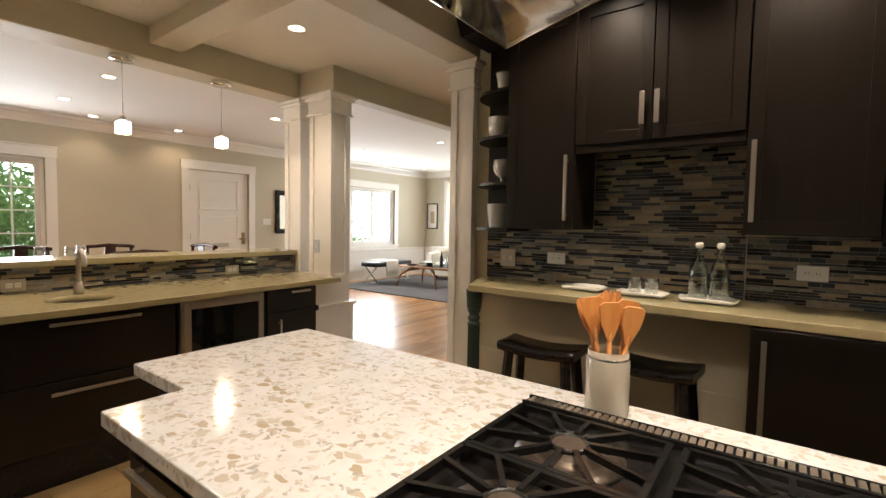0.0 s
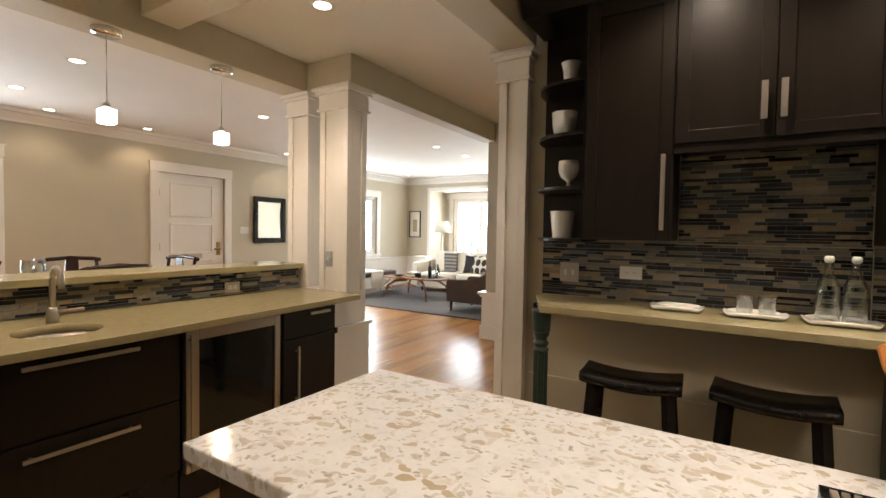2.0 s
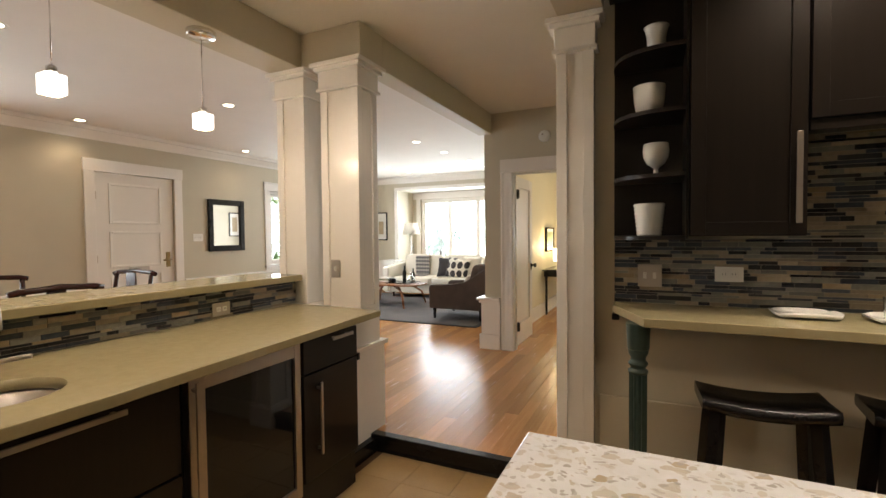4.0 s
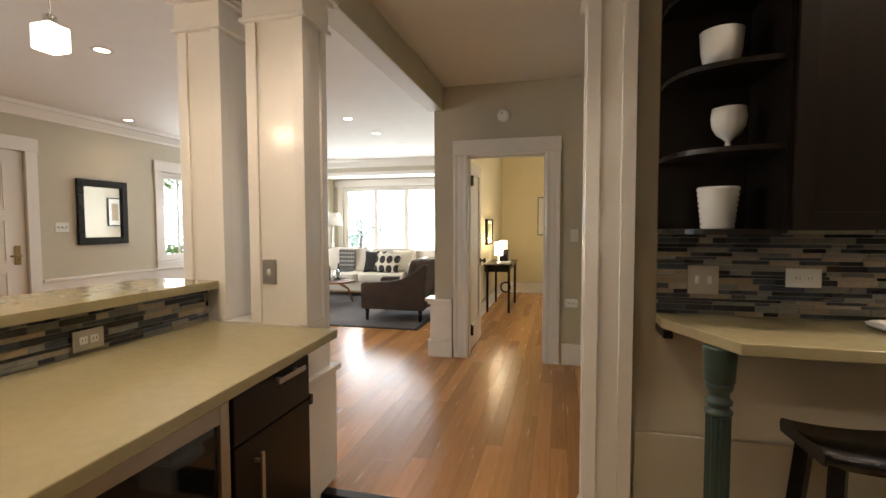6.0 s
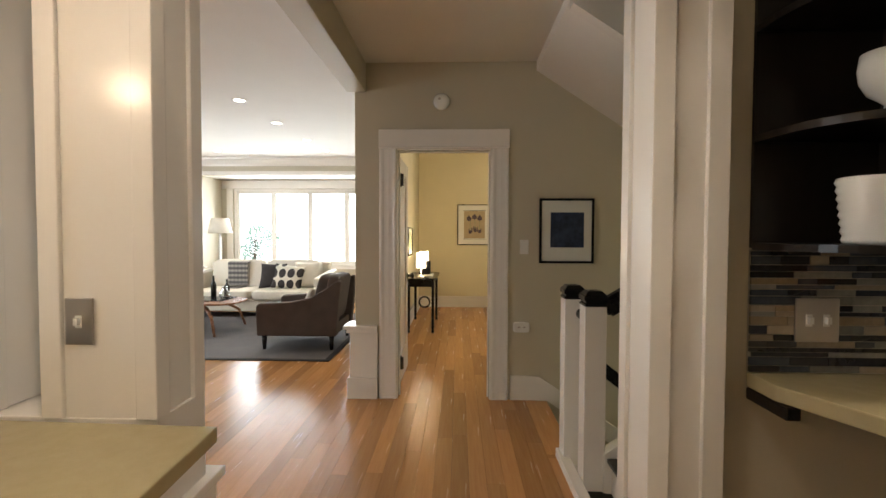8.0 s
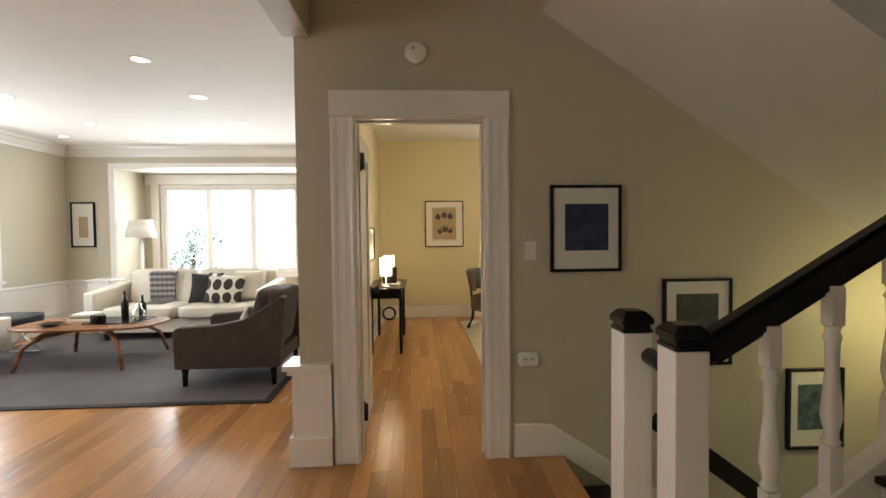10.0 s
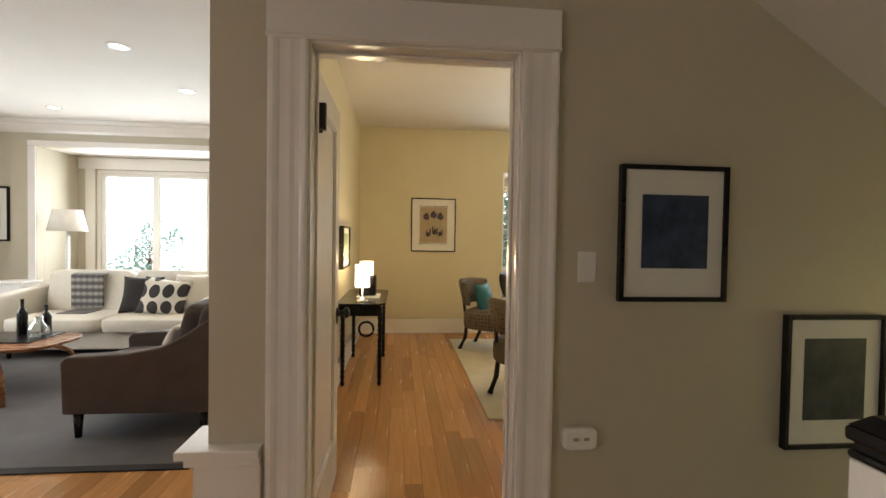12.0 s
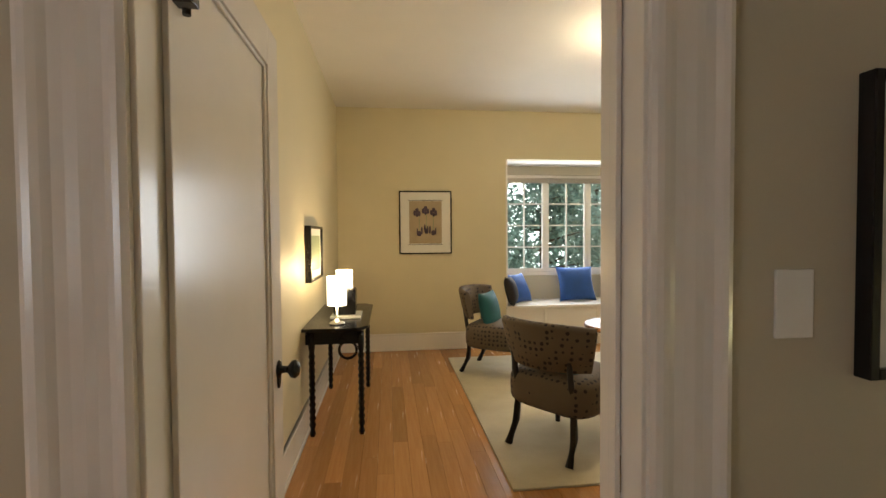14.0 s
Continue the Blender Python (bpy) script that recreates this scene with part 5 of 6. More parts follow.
picture(pose(-2.158, OW, 1.498), 0.615, 0.735, 0.014, (-0.19, 0.19, -0.245, 0.25), SEPIA, "black-framed botanical print of plum irises", 0.025, irises)
picture(pose(-3.169, 8.05, 1.22, 0, 0, 90), 0.58, 0.40, 0.02, (-0.22, 0.22, -0.13, 0.13), SAGE, "black-framed green landscape print above the console", 0.045)
picture(pose(-7.55, FW, 1.53), 0.345, 0.67, 0.022, (-0.06, 0.07, -0.19, 0.12), SEPIA, "tall narrow black-framed drawing")
picture(pose(-3.276, 9.42, 1.66, 0, 0, -90), 0.36, 0.66, 0.022, (-0.08, 0.08, -0.2, 0.2), SEPIA, "tall narrow black-framed drawing across from the mirror")
mr = thing("wall_mirror", (LW, 5.435, 1.50), "square wall mirror in wide black frame", "mirror")
part("frame", boxes((LW + 0.001, 5.10, 1.09, LW + 0.04, 5.18, 1.91), (LW + 0.001, 5.69, 1.09, LW + 0.04, 5.77, 1.91), (LW + 0.001, 5.18, 1.09, LW + 0.04, 5.69, 1.18), (LW + 0.001, 5.18, 1.82, LW + 0.04, 5.69, 1.91), bevel=0.006), BLACK, mr)
part("glass", one(LW + 0.002, 5.18, 1.18, LW + 0.012, 5.69, 1.82, 0), MIRROR, mr)
wall_plate("light_switch", pose(LW + 0.001, 4.93, 1.31, 0, 0, 90), "white triple switch plate beside the entry", 0, 3, CERAMIC, 0.16, 0.115, "light switch")

# ---- dining room ----
MAHOG = mat("dark_mahogany", (0.05, 0.014, 0.010), (0.025, 0.008, 0.006), 6, 0.2, bump=0.04)
tb = thing("dining_table", (-5.5, 1.0, 0), "dark mahogany dining table set with glasses", "table")
part("tabletop", one(-5.92, -0.2, 0.72, -5.12, 2.25, 0.75, 0.006), MAHOG, tb)
for x in (-5.82, -5.22):
    for y in (-0.1, 2.15):
        part("leg", lathe([(0.025, 0), (0.035, 0.3), (0.045, 0.72)], x, y, 0, 12), MAHOG, tb)


def dining_chair():
    s = thing("dining_chair", (0, 0, 0), "dark mahogany dining chair with curved crest rail", "chair", "chairs round the dining table")
    part("seat", puff(0.23, 0.21, 0.03, Matrix.Translation((0, 0, 0.46)), 0.3), BLACK, s, "black padded seat")
    for x in (-0.2, 0.2):
        part("front_leg", lathe([(0.016, 0), (0.022, 0.43)], x, -0.18, 0, 10), MAHOG, s)
        part("rear_post", tube([(x, 0.24, 0.0), (x, 0.20, 0.44), (x * 1.02, 0.22, 0.7), (x * 1.05, 0.27, 0.98)], 0.018, 10), MAHOG, s)
    b = bmesh.new()
    tube([(-0.25, 0.275, 0.985), (-0.2, 0.28, 1.0), (-0.1, 0.295, 1.005), (0, 0.30, 1.015), (0.1, 0.295, 1.005), (0.2, 0.28, 1.0), (0.25, 0.275, 0.985)], 0.020, 10, b)
    part("crest_rail", b, MAHOG, s)
    part("splat", prism([(-0.05, 0.47), (0.05, 0.47), (0.035, 0.65), (0.06, 0.85), (0.05, 1.0), (-0.05, 1.0), (-0.06, 0.85), (-0.035, 0.65)], 0.235, 0.25, "y"), MAHOG, s)
    return s


ch = dining_chair()
for x, y, r in ((-5.98, 1.92, 86), (-5.16, 1.79, -92), (-5.80, 2.54, 8)):
    copy_thing(ch, pose(x, y, 0, 0, 0, r))
ch.matrix_world = pose(-5.93, 1.15, 0, 0, 0, 88)
for x, y in ((-5.35, 1.35), (-5.45, 1.15), (-5.6, 1.5), (-5.4, 0.75)):
    solid("wine_glass", lathe([(0.03, 0), (0.03, 0.004), (0.005, 0.01), (0.005, 0.13), (0.035, 0.17), (0.042, 0.23), (0.038, 0.30), (0.036, 0.30), (0.04, 0.23), (0.033, 0.172), (0.003, 0.14)], x, y, 0.751, 20), GLASS, "clear wine glass on the dining table", "glass", group="glasses on the table")

# ---- living room ----
RUG = mat("blue_grey_rug", (0.125, 0.115, 0.112), (0.085, 0.08, 0.082), 3, 0.95, bump=0.6, fine=220)
CREAM = mat("cream_upholstery", (0.68, 0.63, 0.54), (0.63, 0.58, 0.49), 8, 0.85, bump=0.25, fine=240)
BROWN = mat("taupe_upholstery", (0.085, 0.062, 0.052), (0.06, 0.042, 0.036), 8, 0.85, bump=0.25, fine=240)
WALNUT = mat("walnut", (0.30, 0.13, 0.055), (0.20, 0.08, 0.03), 3, 0.28, bump=0.04, stretch=(1, 9, 9))
CHAR = mat("charcoal_cloth", (0.028, 0.022, 0.022), (0.016, 0.013, 0.013), 20, 0.9, bump=0.5, fine=200)
LEATHER = mat("navy_black_leather", (0.012, 0.013, 0.018), (0.008, 0.008, 0.011), 10, 0.35, bump=0.15)


def pattern_mat(name, light, dark, scale, kind):
    """Woven patterns: ogee dots, checks or a small dotted weave."""
    m = mat(name, light, tuple(c * 0.9 for c in light), 10, 0.85, bump=0.2, fine=200)
    nt = m.node_tree
    n, l = nt.nodes, nt.links
    base = n["Principled BSDF"].inputs["Base Color"].links[0].from_socket
    tc = n.new("ShaderNodeTexCoord")
    mp = n.new("ShaderNodeMapping")
    mp.inputs["Scale"].default_value = scale
    l.new(tc.outputs["Object"], mp.inputs["Vector"])
    if kind == "plaid":
        w1, w2 = n.new("ShaderNodeTexWave"), n.new("ShaderNodeTexWave")
        w1.bands_direction, w2.bands_direction = "X", "Z"
        w1.inputs["Scale"].default_value = w2.inputs["Scale"].default_value = 1.0
        mul = n.new("ShaderNodeMath")
        mul.operation = "MULTIPLY_ADD"
        mul.inputs[1].default_value = 0.35
        l.new(mp.outputs[0], w1.inputs["Vector"])
        l.new(mp.outputs[0], w2.inputs["Vector"])
        l.new(w1.outputs["Fac"], mul.inputs[0])
        l.new(w2.outputs["Fac"], mul.inputs[2])
        fac = mul.outputs[0]
    else:
        v = n.new("ShaderNodeTexVoronoi")
        v.inputs["Scale"].default_value = 1.0
        v.inputs["Randomness"].default_value = 0.0 if kind == "ogee" else 0.25
        l.new(mp.outputs[0], v.inputs["Vector"])
        lt = n.new("ShaderNodeMath")
        lt.operation = "LESS_THAN"
        lt.inputs[1].default_value = 0.42 if kind == "ogee" else 0.30
        l.new(v.outputs["Distance"], lt.inputs[0])
        fac = lt.outputs[0]
    mx = n.new("ShaderNodeMix")
    mx.data_type = "RGBA"
    mx.inputs["B"].default_value = (*dark, 1)
    l.new(fac, mx.inputs["Factor"])
    l.new(base, mx.inputs["A"])
    l.new(mx.outputs["Result"], n["Principled BSDF"].inputs["Base Color"])
    return m


OGEE = pattern_mat("ogee_cloth", (0.68, 0.64, 0.55), (0.035, 0.03, 0.03), (7.2, 0.01, 5.8), "ogee")
PLAID = pattern_mat("plaid_cloth", (0.40, 0.37, 0.33), (0.09, 0.085, 0.085), (5, 5, 4), "plaid")
WEAVE = pattern_mat("dotted_weave", (0.125, 0.095, 0.065), (0.02, 0.016, 0.02), (26, 26, 26), "dots")
TEAL = mat("teal_velvet", (0.008, 0.11, 0.125), (0.005, 0.075, 0.09), 8, 0.7, bump=0.2, fine=200)
BLUE = mat("cobalt_cotton", (0.010, 0.065, 0.25), (0.006, 0.045, 0.18), 8, 0.75, bump=0.2, fine=200)

rg = thing("living_rug", (-5.7, 7.5, 0), "flat blue-grey woven rug with darker border", "rug")
part("field", one(-7.45, 6.26, 0.002, -3.84, 9.0, 0.011, 0.002), RUG, rg)
part("border", boxes((-7.53, 6.20, 0.001, -3.78, 6.258, 0.010), (-7.53, 9.002, 0.001, -3.78, 9.06, 0.010), (-7.53, 6.258, 0.001, -7.452, 9.002, 0.010), (-3.838, 6.258, 0.001, -3.78, 9.002, 0.010)), CHAR, rg)

so = thing("sofa", (-5.68, 8.95, 0.011), "cream tufted three-seat sofa with low arms", "sofa")
part("base", one(-6.72, 8.56, 0.11, -4.62, 9.40, 0.30, 0.02), CREAM, so)
for x0, x1 in ((-6.60, -5.685), (-5.675, -4.76)):
    part("seat_cushion", puff((x1 - x0) / 2, 0.37, 0.075, Matrix.Translation(((x0 + x1) / 2, 8.86, 0.365)), 0.22), CREAM, so)
    bc = part("back_cushion", puff((x1 - x0) / 2, 0.10, 0.245, Matrix.Translation(((x0 + x1) / 2, 9.22, 0.64)) @ Matrix.Rotation(radians(-9), 4, "X"), 0.28), CREAM, so)
    part("tufts", boxes(*[(x0 + 0.2 + 0.26 * i, 9.105 + 0.02 * j, 0.58 + 0.14 * j, x0 + 0.225 + 0.26 * i, 9.13 + 0.02 * j, 0.605 + 0.14 * j) for i in range(3) for j in range(2)], bevel=0.006), CREAM, bc)
part("back_frame", one(-6.70, 9.30, 0.11, -4.64, 9.42, 0.84, 0.03), CREAM, so)
for s in (-1, 1):
    x = -5.67 + s * 1.06
    part("arm", prism([(8.50, 0.13), (9.42, 0.13), (9.42, 0.72), (8.50, 0.64)], x - 0.07, x + 0.07, "x", 0.025), CREAM, so)
for x in (-6.6, -4.74):
    for y in (8.62, 9.34):
        part("leg", lathe([(0.016, 0), (0.026, 0.10)], x, y, 0.011, 12), MAHOG, so)
tlt = lambda x, y, z, rz, rx: Matrix.Translation((x, y, z)) @ Matrix.Rotation(radians(rz), 4, "Z") @ Matrix.Rotation(radians(rx), 4, "X")
solid("throw_pillow", pillow_mesh(0.44, 0.42, 0.16, tlt(-5.50, 8.98, 0.63, 0, -18)), CHAR, "dark charcoal throw pillow on the sofa", "pillow")
solid("throw_pillow", pillow_mesh(0.50, 0.42, 0.15, tlt(-5.20, 8.86, 0.62, 6, -22) @ Matrix.Rotation(radians(8), 4, "Y")), OGEE, "cream pillow with black oval lattice pattern", "pillow")
solid("throw_pillow", pillow_mesh(0.42, 0.44, 0.14, tlt(-4.92, 9.00, 0.65, 20, -14)), CREAM, "plain cream pillow in the sofa corner", "pillow")
solid("plaid_throw", boxes((-6.30, 9.06, 0.46, -5.96, 9.09, 0.85), (-6.30, 9.09, 0.83, -5.96, 9.34, 0.86), (-6.28, 8.8, 0.435, -5.98, 9.08, 0.45), bevel=0.012), PLAID, "grey plaid throw folded over the sofa back", "throw")

ac = thing("armchair", (-4.3, 7.0, 0.011), "taupe armchair with sloping curved arms", "armchair")
side = [(-4.72, 0.17), (-3.82, 0.17), (-3.76, 0.79), (-3.80, 0.80), (-3.85, 0.77), (-3.967, 0.687), (-4.128, 0.597), (-4.35, 0.553), (-4.70, 0.535), (-4.73, 0.50)]
for y0, y1 in ((6.60, 6.71), (7.33, 7.44)):
    part("side", prism(side, y0, y1, "y", 0.014), BROWN, ac)
part("base", one(-4.70, 6.712, 0.17, -3.84, 7.328, 0.30, 0.01), BROWN, ac)
part("seat_cushion", puff(0.40, 0.305, 0.08, Matrix.Translation((-4.33, 7.02, 0.37)), 0.25), BROWN, ac)
part("backrest", puff(0.075, 0.306, 0.27, Matrix.Translation((-3.91, 7.02, 0.58)) @ Matrix.Rotation(radians(9), 4, "Y"), 0.28), BROWN, ac)
part("back_cushion", puff(0.09, 0.27, 0.20, Matrix.Translation((-4.02, 7.02, 0.64)) @ Matrix.Rotation(radians(14), 4, "Y"), 0.35), BROWN, ac)
for x in (-4.65, -3.88):
    for y in (6.65, 7.38):
        part("leg", lathe([(0.02, 0), (0.03, 0.165)], x, y, 0.011, 10), BLACK, ac)
solid("lumbar_pillow", pillow_mesh(0.40, 0.26, 0.12, Matrix.Translation((-4.22, 7.05, 0.56)) @ Matrix.Rotation(radians(90), 4, "Z") @ Matrix.Rotation(radians(25), 4, "X")), CREAM, "small cream lumbar pillow on the armchair", "pillow")

ct = thing("coffee_table", (-6.05, 7.6, 0.011), "walnut coffee table with arched splayed legs", "coffee table")
n = 28
pts = [(-6.08 + 0.72 * math.copysign(abs(math.cos(k * 2 * math.pi / n)) ** 0.55, math.cos(k * 2 * math.pi / n)), 7.62 + 0.37 * math.copysign(abs(math.sin(k * 2 * math.pi / n)) ** 0.55, math.sin(k * 2 * math.pi / n))) for k in range(n)]
part("tabletop", prism(pts, 0.395, 0.42, "z", 0.006), WALNUT, ct)
for sx, sy in ((-1, -1), (1, -1), (-1, 1), (1, 1)):
    fx, fy = -6.05 + sx * 0.52, 7.62 + sy * 0.42
    part("leg", tube([(-6.05 + sx * 0.16, 7.62 + sy * 0.12, 0.375), (-6.05 + sx * 0.34, 7.62 + sy * 0.27, 0.345), (-6.05 + sx * 0.46, 7.62 + sy * 0.37, 0.24), (fx, fy, 0.013)], 0.032, 10, None, 0.016), WALNUT, ct)
part("crossbar", boxes((-6.3, 7.57, 0.36, -5.8, 7.67, 0.394), bevel=0.008), WALNUT, ct)
BOTTLE = mat("dark_bottle_glass", (0.010, 0.012, 0.010), rough=0.08)
ty = thing("serving_tray", (-5.85, 7.75, 0.42), "dark tray on the coffee table", "tray")
part("base", one(-6.12, 7.50, 0.4205, -5.58, 7.92, 0.432, 0.004), BLACK, ty)
for x, y, h in ((-5.88, 7.84, 0.30), (-5.70, 7.86, 0.25)):
    k = h / 0.30
    solid("wine_bottle", lathe([(0.036, 0), (0.038, 0.01), (0.038, 0.17 * k), (0.03, 0.20 * k), (0.014, 0.225 * k), (0.013, 0.29 * k), (0.015, 0.30 * k)], x, y, 0.4325, 20), BOTTLE, "dark glass wine bottle on a tray", "bottle", group="wine bottles")
solid("carafe", lathe([(0.05, 0), (0.075, 0.03), (0.07, 0.08), (0.03, 0.13), (0.028, 0.17), (0.025, 0.17), (0.027, 0.13), (0.066, 0.08), (0.07, 0.03), (0.01, 0.01)], -5.66, 7.72, 0.4325, 24), GLASS, "round clear glass carafe on a tray", "carafe")
cam_ob = thing("old_camera", (-5.98, 7.56, 0.4325), "small black film camera on the tray", "camera")
part("body", one(-6.05, 7.53, 0.433, -5.91, 7.58, 0.51, 0.008), BLACK, cam_ob)
b = lathe([(0.03, 0), (0.03, 0.035), (0.022, 0.037)], 0, 0, 0, 18)
bmesh.ops.transform(b, matrix=Matrix.Translation((-5.98, 7.53, 0.47)) @ Matrix.Rotation(radians(90), 4, "X"), verts=b.verts)
part("lens", b, BLACK, cam_ob)
for k, (z, mt) in enumerate(((0.4205, PAPER), (0.4455, SAGE), (0.4705, PAPER))):
    solid("book", one(-6.42 + 0.02 * k, 7.72, z, -6.14 - 0.015 * k, 7.93, z + 0.0245, 0.003), mt, "hardback book stacked on the coffee table", "book", group="stacked books")
solid("shallow_dish", lathe([(0.05, 0), (0.12, 0.03), (0.115, 0.03), (0.045, 0.008)], -6.4, 7.48, 0.4205, 24), IRON, "dark shallow dish on the coffee table", "dish")

bn = thing("bench", (-7.15, 7.5, 0.011), "black tufted bench on chrome X legs", "bench")
part("seat", puff(0.23, 0.62, 0.055, Matrix.Translation((-7.15, 7.5, 0.43)), 0.2), LEATHER, bn)
part("tufts", boxes(*[(-7.26 + 0.2 * i, 6.98 + 0.2 * j, 0.484, -7.24 + 0.2 * i, 7.0 + 0.2 * j, 0.488) for i in range(2) for j in range(6)]), BLACK, bn)
for y in (6.98, 8.02):
    b = bmesh.new()
    bar(b, (-7.34, y, 0.03), (-6.96, y, 0.38), 0.03, 0.02)
    bar(b, (-6.96, y + 0.022, 0.03), (-7.34, y + 0.022, 0.38), 0.03, 0.02)
    bar(b, (-7.36, y, 0.026), (-6.94, y, 0.026), 0.028)
    part("cross_leg", b, CHROME, bn)
solid("knit_throw", boxes((-7.39, 7.2, 0.486, -6.91, 7.62, 0.505), (-6.918, 7.22, 0.16, -6.895, 7.60, 0.50), bevel=0.01), CREAM, "cream knitted throw draped over the bench", "throw")

fl = thing("floor_lamp", (-6.76, 9.70, 0), "floor lamp with cream shade and twisted stem", "floor lamp")
part("shade", lathe([(0.21, 1.33), (0.15, 1.60), (0.147, 1.60), (0.205, 1.33)], -6.76, 9.70, 0, 32), SHADE_OFF, fl, "cream tapered fabric shade")
pr = [(0.14, 0.0), (0.14, 0.02), (0.03, 0.04)]
for k in range(24):
    pr += [(0.030, 0.05 + 0.052 * k), (0.016, 0.076 + 0.052 * k)]
part("stem", lathe(pr + [(0.008, 1.34)], -6.76, 9.70, 0.0, 16), CERAMIC, fl)
st = thing("side_table", (-7.02, 9.28, 0), "small white side table beside the sofa", "side table")
part("tabletop", one(-7.20, 9.12, 0.72, -6.86, 9.44, 0.75, 0.004), TRIM, st)
part("cabinet", one(-7.18, 9.14, 0.06, -6.88, 9.42, 0.718, 0.004), TRIM, st)
part("plinth", one(-7.16, 9.16, 0.011, -6.90, 9.40, 0.06, 0), TRIM, st)

# ---- office ----
setting("window_seat", boxes((-1.188, OW + 0.001, 0.0, 0.798, 10.418, 0.45), (-1.188, OW - 0.03, 0.45, 0.798, 10.418, 0.49), (-1.188, OW - 0.02, 0.0, 0.798, OW, 0.10), (-0.72, OW - 0.012, 0.12, -0.69, OW, 0.44), (-0.05, OW - 0.012, 0.12, -0.02, OW, 0.44), bevel=0.003), TRIM, "white built-in window seat with panelled front", "window seat")
for x, y, rz, rx, mt, sz in ((-0.98, 10.12, 40, -25, BLUE, 0.42), (-1.10, 10.0, 70, -15, CHAR, 0.40), (-0.18, 10.2, 2, -20, BLUE, 0.50), (0.45, 10.2, -12, -20, BLUE, 0.46)):
    solid("seat_pillow", pillow_mesh(sz, sz * 0.92, 0.17, tlt(x, y, 0.49 + sz * 0.44, rz, rx)), mt, "cobalt blue pillow on the window seat" if mt is BLUE else "navy black pillow on the window seat", "pillow", group="window seat pillows")
WOOL = mat("cream_wool_rug", (0.58, 0.52, 0.38), (0.50, 0.44, 0.31), 6, 0.95, bump=0.8, fine=130)
solid("office_rug", one(-1.96, 6.80, 0.001, 0.6, 9.42, 0.016, 0.005), WOOL, "cream wool rug on the oak floor", "rug")

cs = thing("console_table", (-2.95, 8.1, 0), "black console table with spiral turned legs", "console table")
part("tabletop", prism([(-3.165, 7.56), (-2.80, 7.56), (-2.735, 7.64), (-2.735, 8.60), (-2.80, 8.68), (-3.165, 8.68)], 0.715, 0.738, "z", 0.005), BLACK, cs)
part("apron", boxes((-3.15, 7.62, 0.62, -2.79, 7.64, 0.714), (-3.15, 8.60, 0.62, -2.79, 8.62, 0.714), (-2.80, 7.64, 0.64, -2.78, 8.60, 0.714), bevel=0.002), BLACK, cs)
pr = [(0.014, 0.0), (0.021, 0.02), (0.014, 0.05)]
for k in range(11):
    pr += [(0.023, 0.08 + 0.046 * k), (0.016, 0.103 + 0.046 * k)]
pr += [(0.022, 0.6), (0.022, 0.70)]
for x in (-3.11, -2.785):
    for y in (7.63, 8.61):
        part("leg", lathe(pr, x, y, 0, 12), BLACK, cs)
for y in (7.72, 8.28):
    tl = thing("table_lamp", (-2.95, y, 0.738), "small table lamp with white cylinder shade, lit", "table lamp", "lamps on the console")
    part("base", lathe([(0.055, 0), (0.055, 0.008), (0.02, 0.03), (0.008, 0.04), (0.008, 0.14)], -2.95, y, 0.739, 20), CHROME, tl)
    part("shade", lathe([(0.066, 0.13), (0.066, 0.33), (0.063, 0.33), (0.063, 0.13)], -2.95, y, 0.739, 28), SHADE, tl, "glowing white fabric shade")
    bulb("table_lamp_bulb", -2.95, y, 1.11, 9, 0.04, (1.0, 0.74, 0.40))
sp = thing("black_case", (-2.92, 8.02, 0.738), "black upright box with white base on console", "box")
part("base", one(-3.02, 7.90, 0.739, -2.80, 8.14, 0.76, 0.004), CERAMIC, sp)
part("body", one(-3.0, 7.94, 0.761, -2.84, 8.10, 0.95, 0.01), BLACK, sp)
b = bmesh.new()
for k in range(4):
    tube([(-3.02 + (0.08 + 0.006 * k) * math.cos(i * math.pi / 12), 9.3, 0.17 + (0.08 + 0.006 * k) * math.sin(i * math.pi / 12)) for i in range(25)], 0.006, 6, b)
solid("coiled_cable", b, BLACK, "coil of black cable hanging below the console", "cable")


def slipper_chair():
    s = thing("slipper_chair", (0, 0, 0), "dotted brown slipper chair with dark legs", "chair", "slipper chairs on the rug")
    part("seat", puff(0.30, 0.30, 0.125, Matrix.Translation((0, 0, 0.36)), 0.42), WEAVE, s)
    bm = bmesh.new()
    n = 14
    rows = []
    for i in range(n + 1):
        a = radians(-56 + 112 * i / n)
        ring = []
        for r, z in ((0.300, 0.535), (0.315, 0.522), (0.350, 0.530), (0.385, 0.64), (0.415, 0.79), (0.408, 0.815), (0.380, 0.82), (0.355, 0.80), (0.320, 0.64)):
            ring.append(bm.verts.new((r * math.sin(a), 0.02 + r * math.cos(a) * 0.95, z - 0.04 * abs(math.sin(a)) ** 3 * (z > 0.7))))
        rows.append(ring)
    for p, q in zip(rows, rows[1:]):
        for k in range(9):
            bm.faces.new((p[k], p[(k + 1) % 9], q[(k + 1) % 9], q[k])).smooth = True
    bm.faces.new(rows[0])
    bm.faces.new(rows[-1][::-1])
    bmesh.ops.recalc_face_normals(bm, faces=bm.faces)
    part("backrest", bm, WEAVE, s)
    for x in (-0.2, 0.2):
        part("front_leg", lathe([(0.017, 0), (0.028, 0.27)], x, -0.20, 0, 10), DARKWOOD, s)
        part("rear_leg", tube([(x * 1.1, 0.33, 0.0), (x * 1.05, 0.26, 0.14), (x, 0.25, 0.30), (x, 0.30, 0.60)], 0.026, 8, None, 0.018), DARKWOOD, s)
    return s


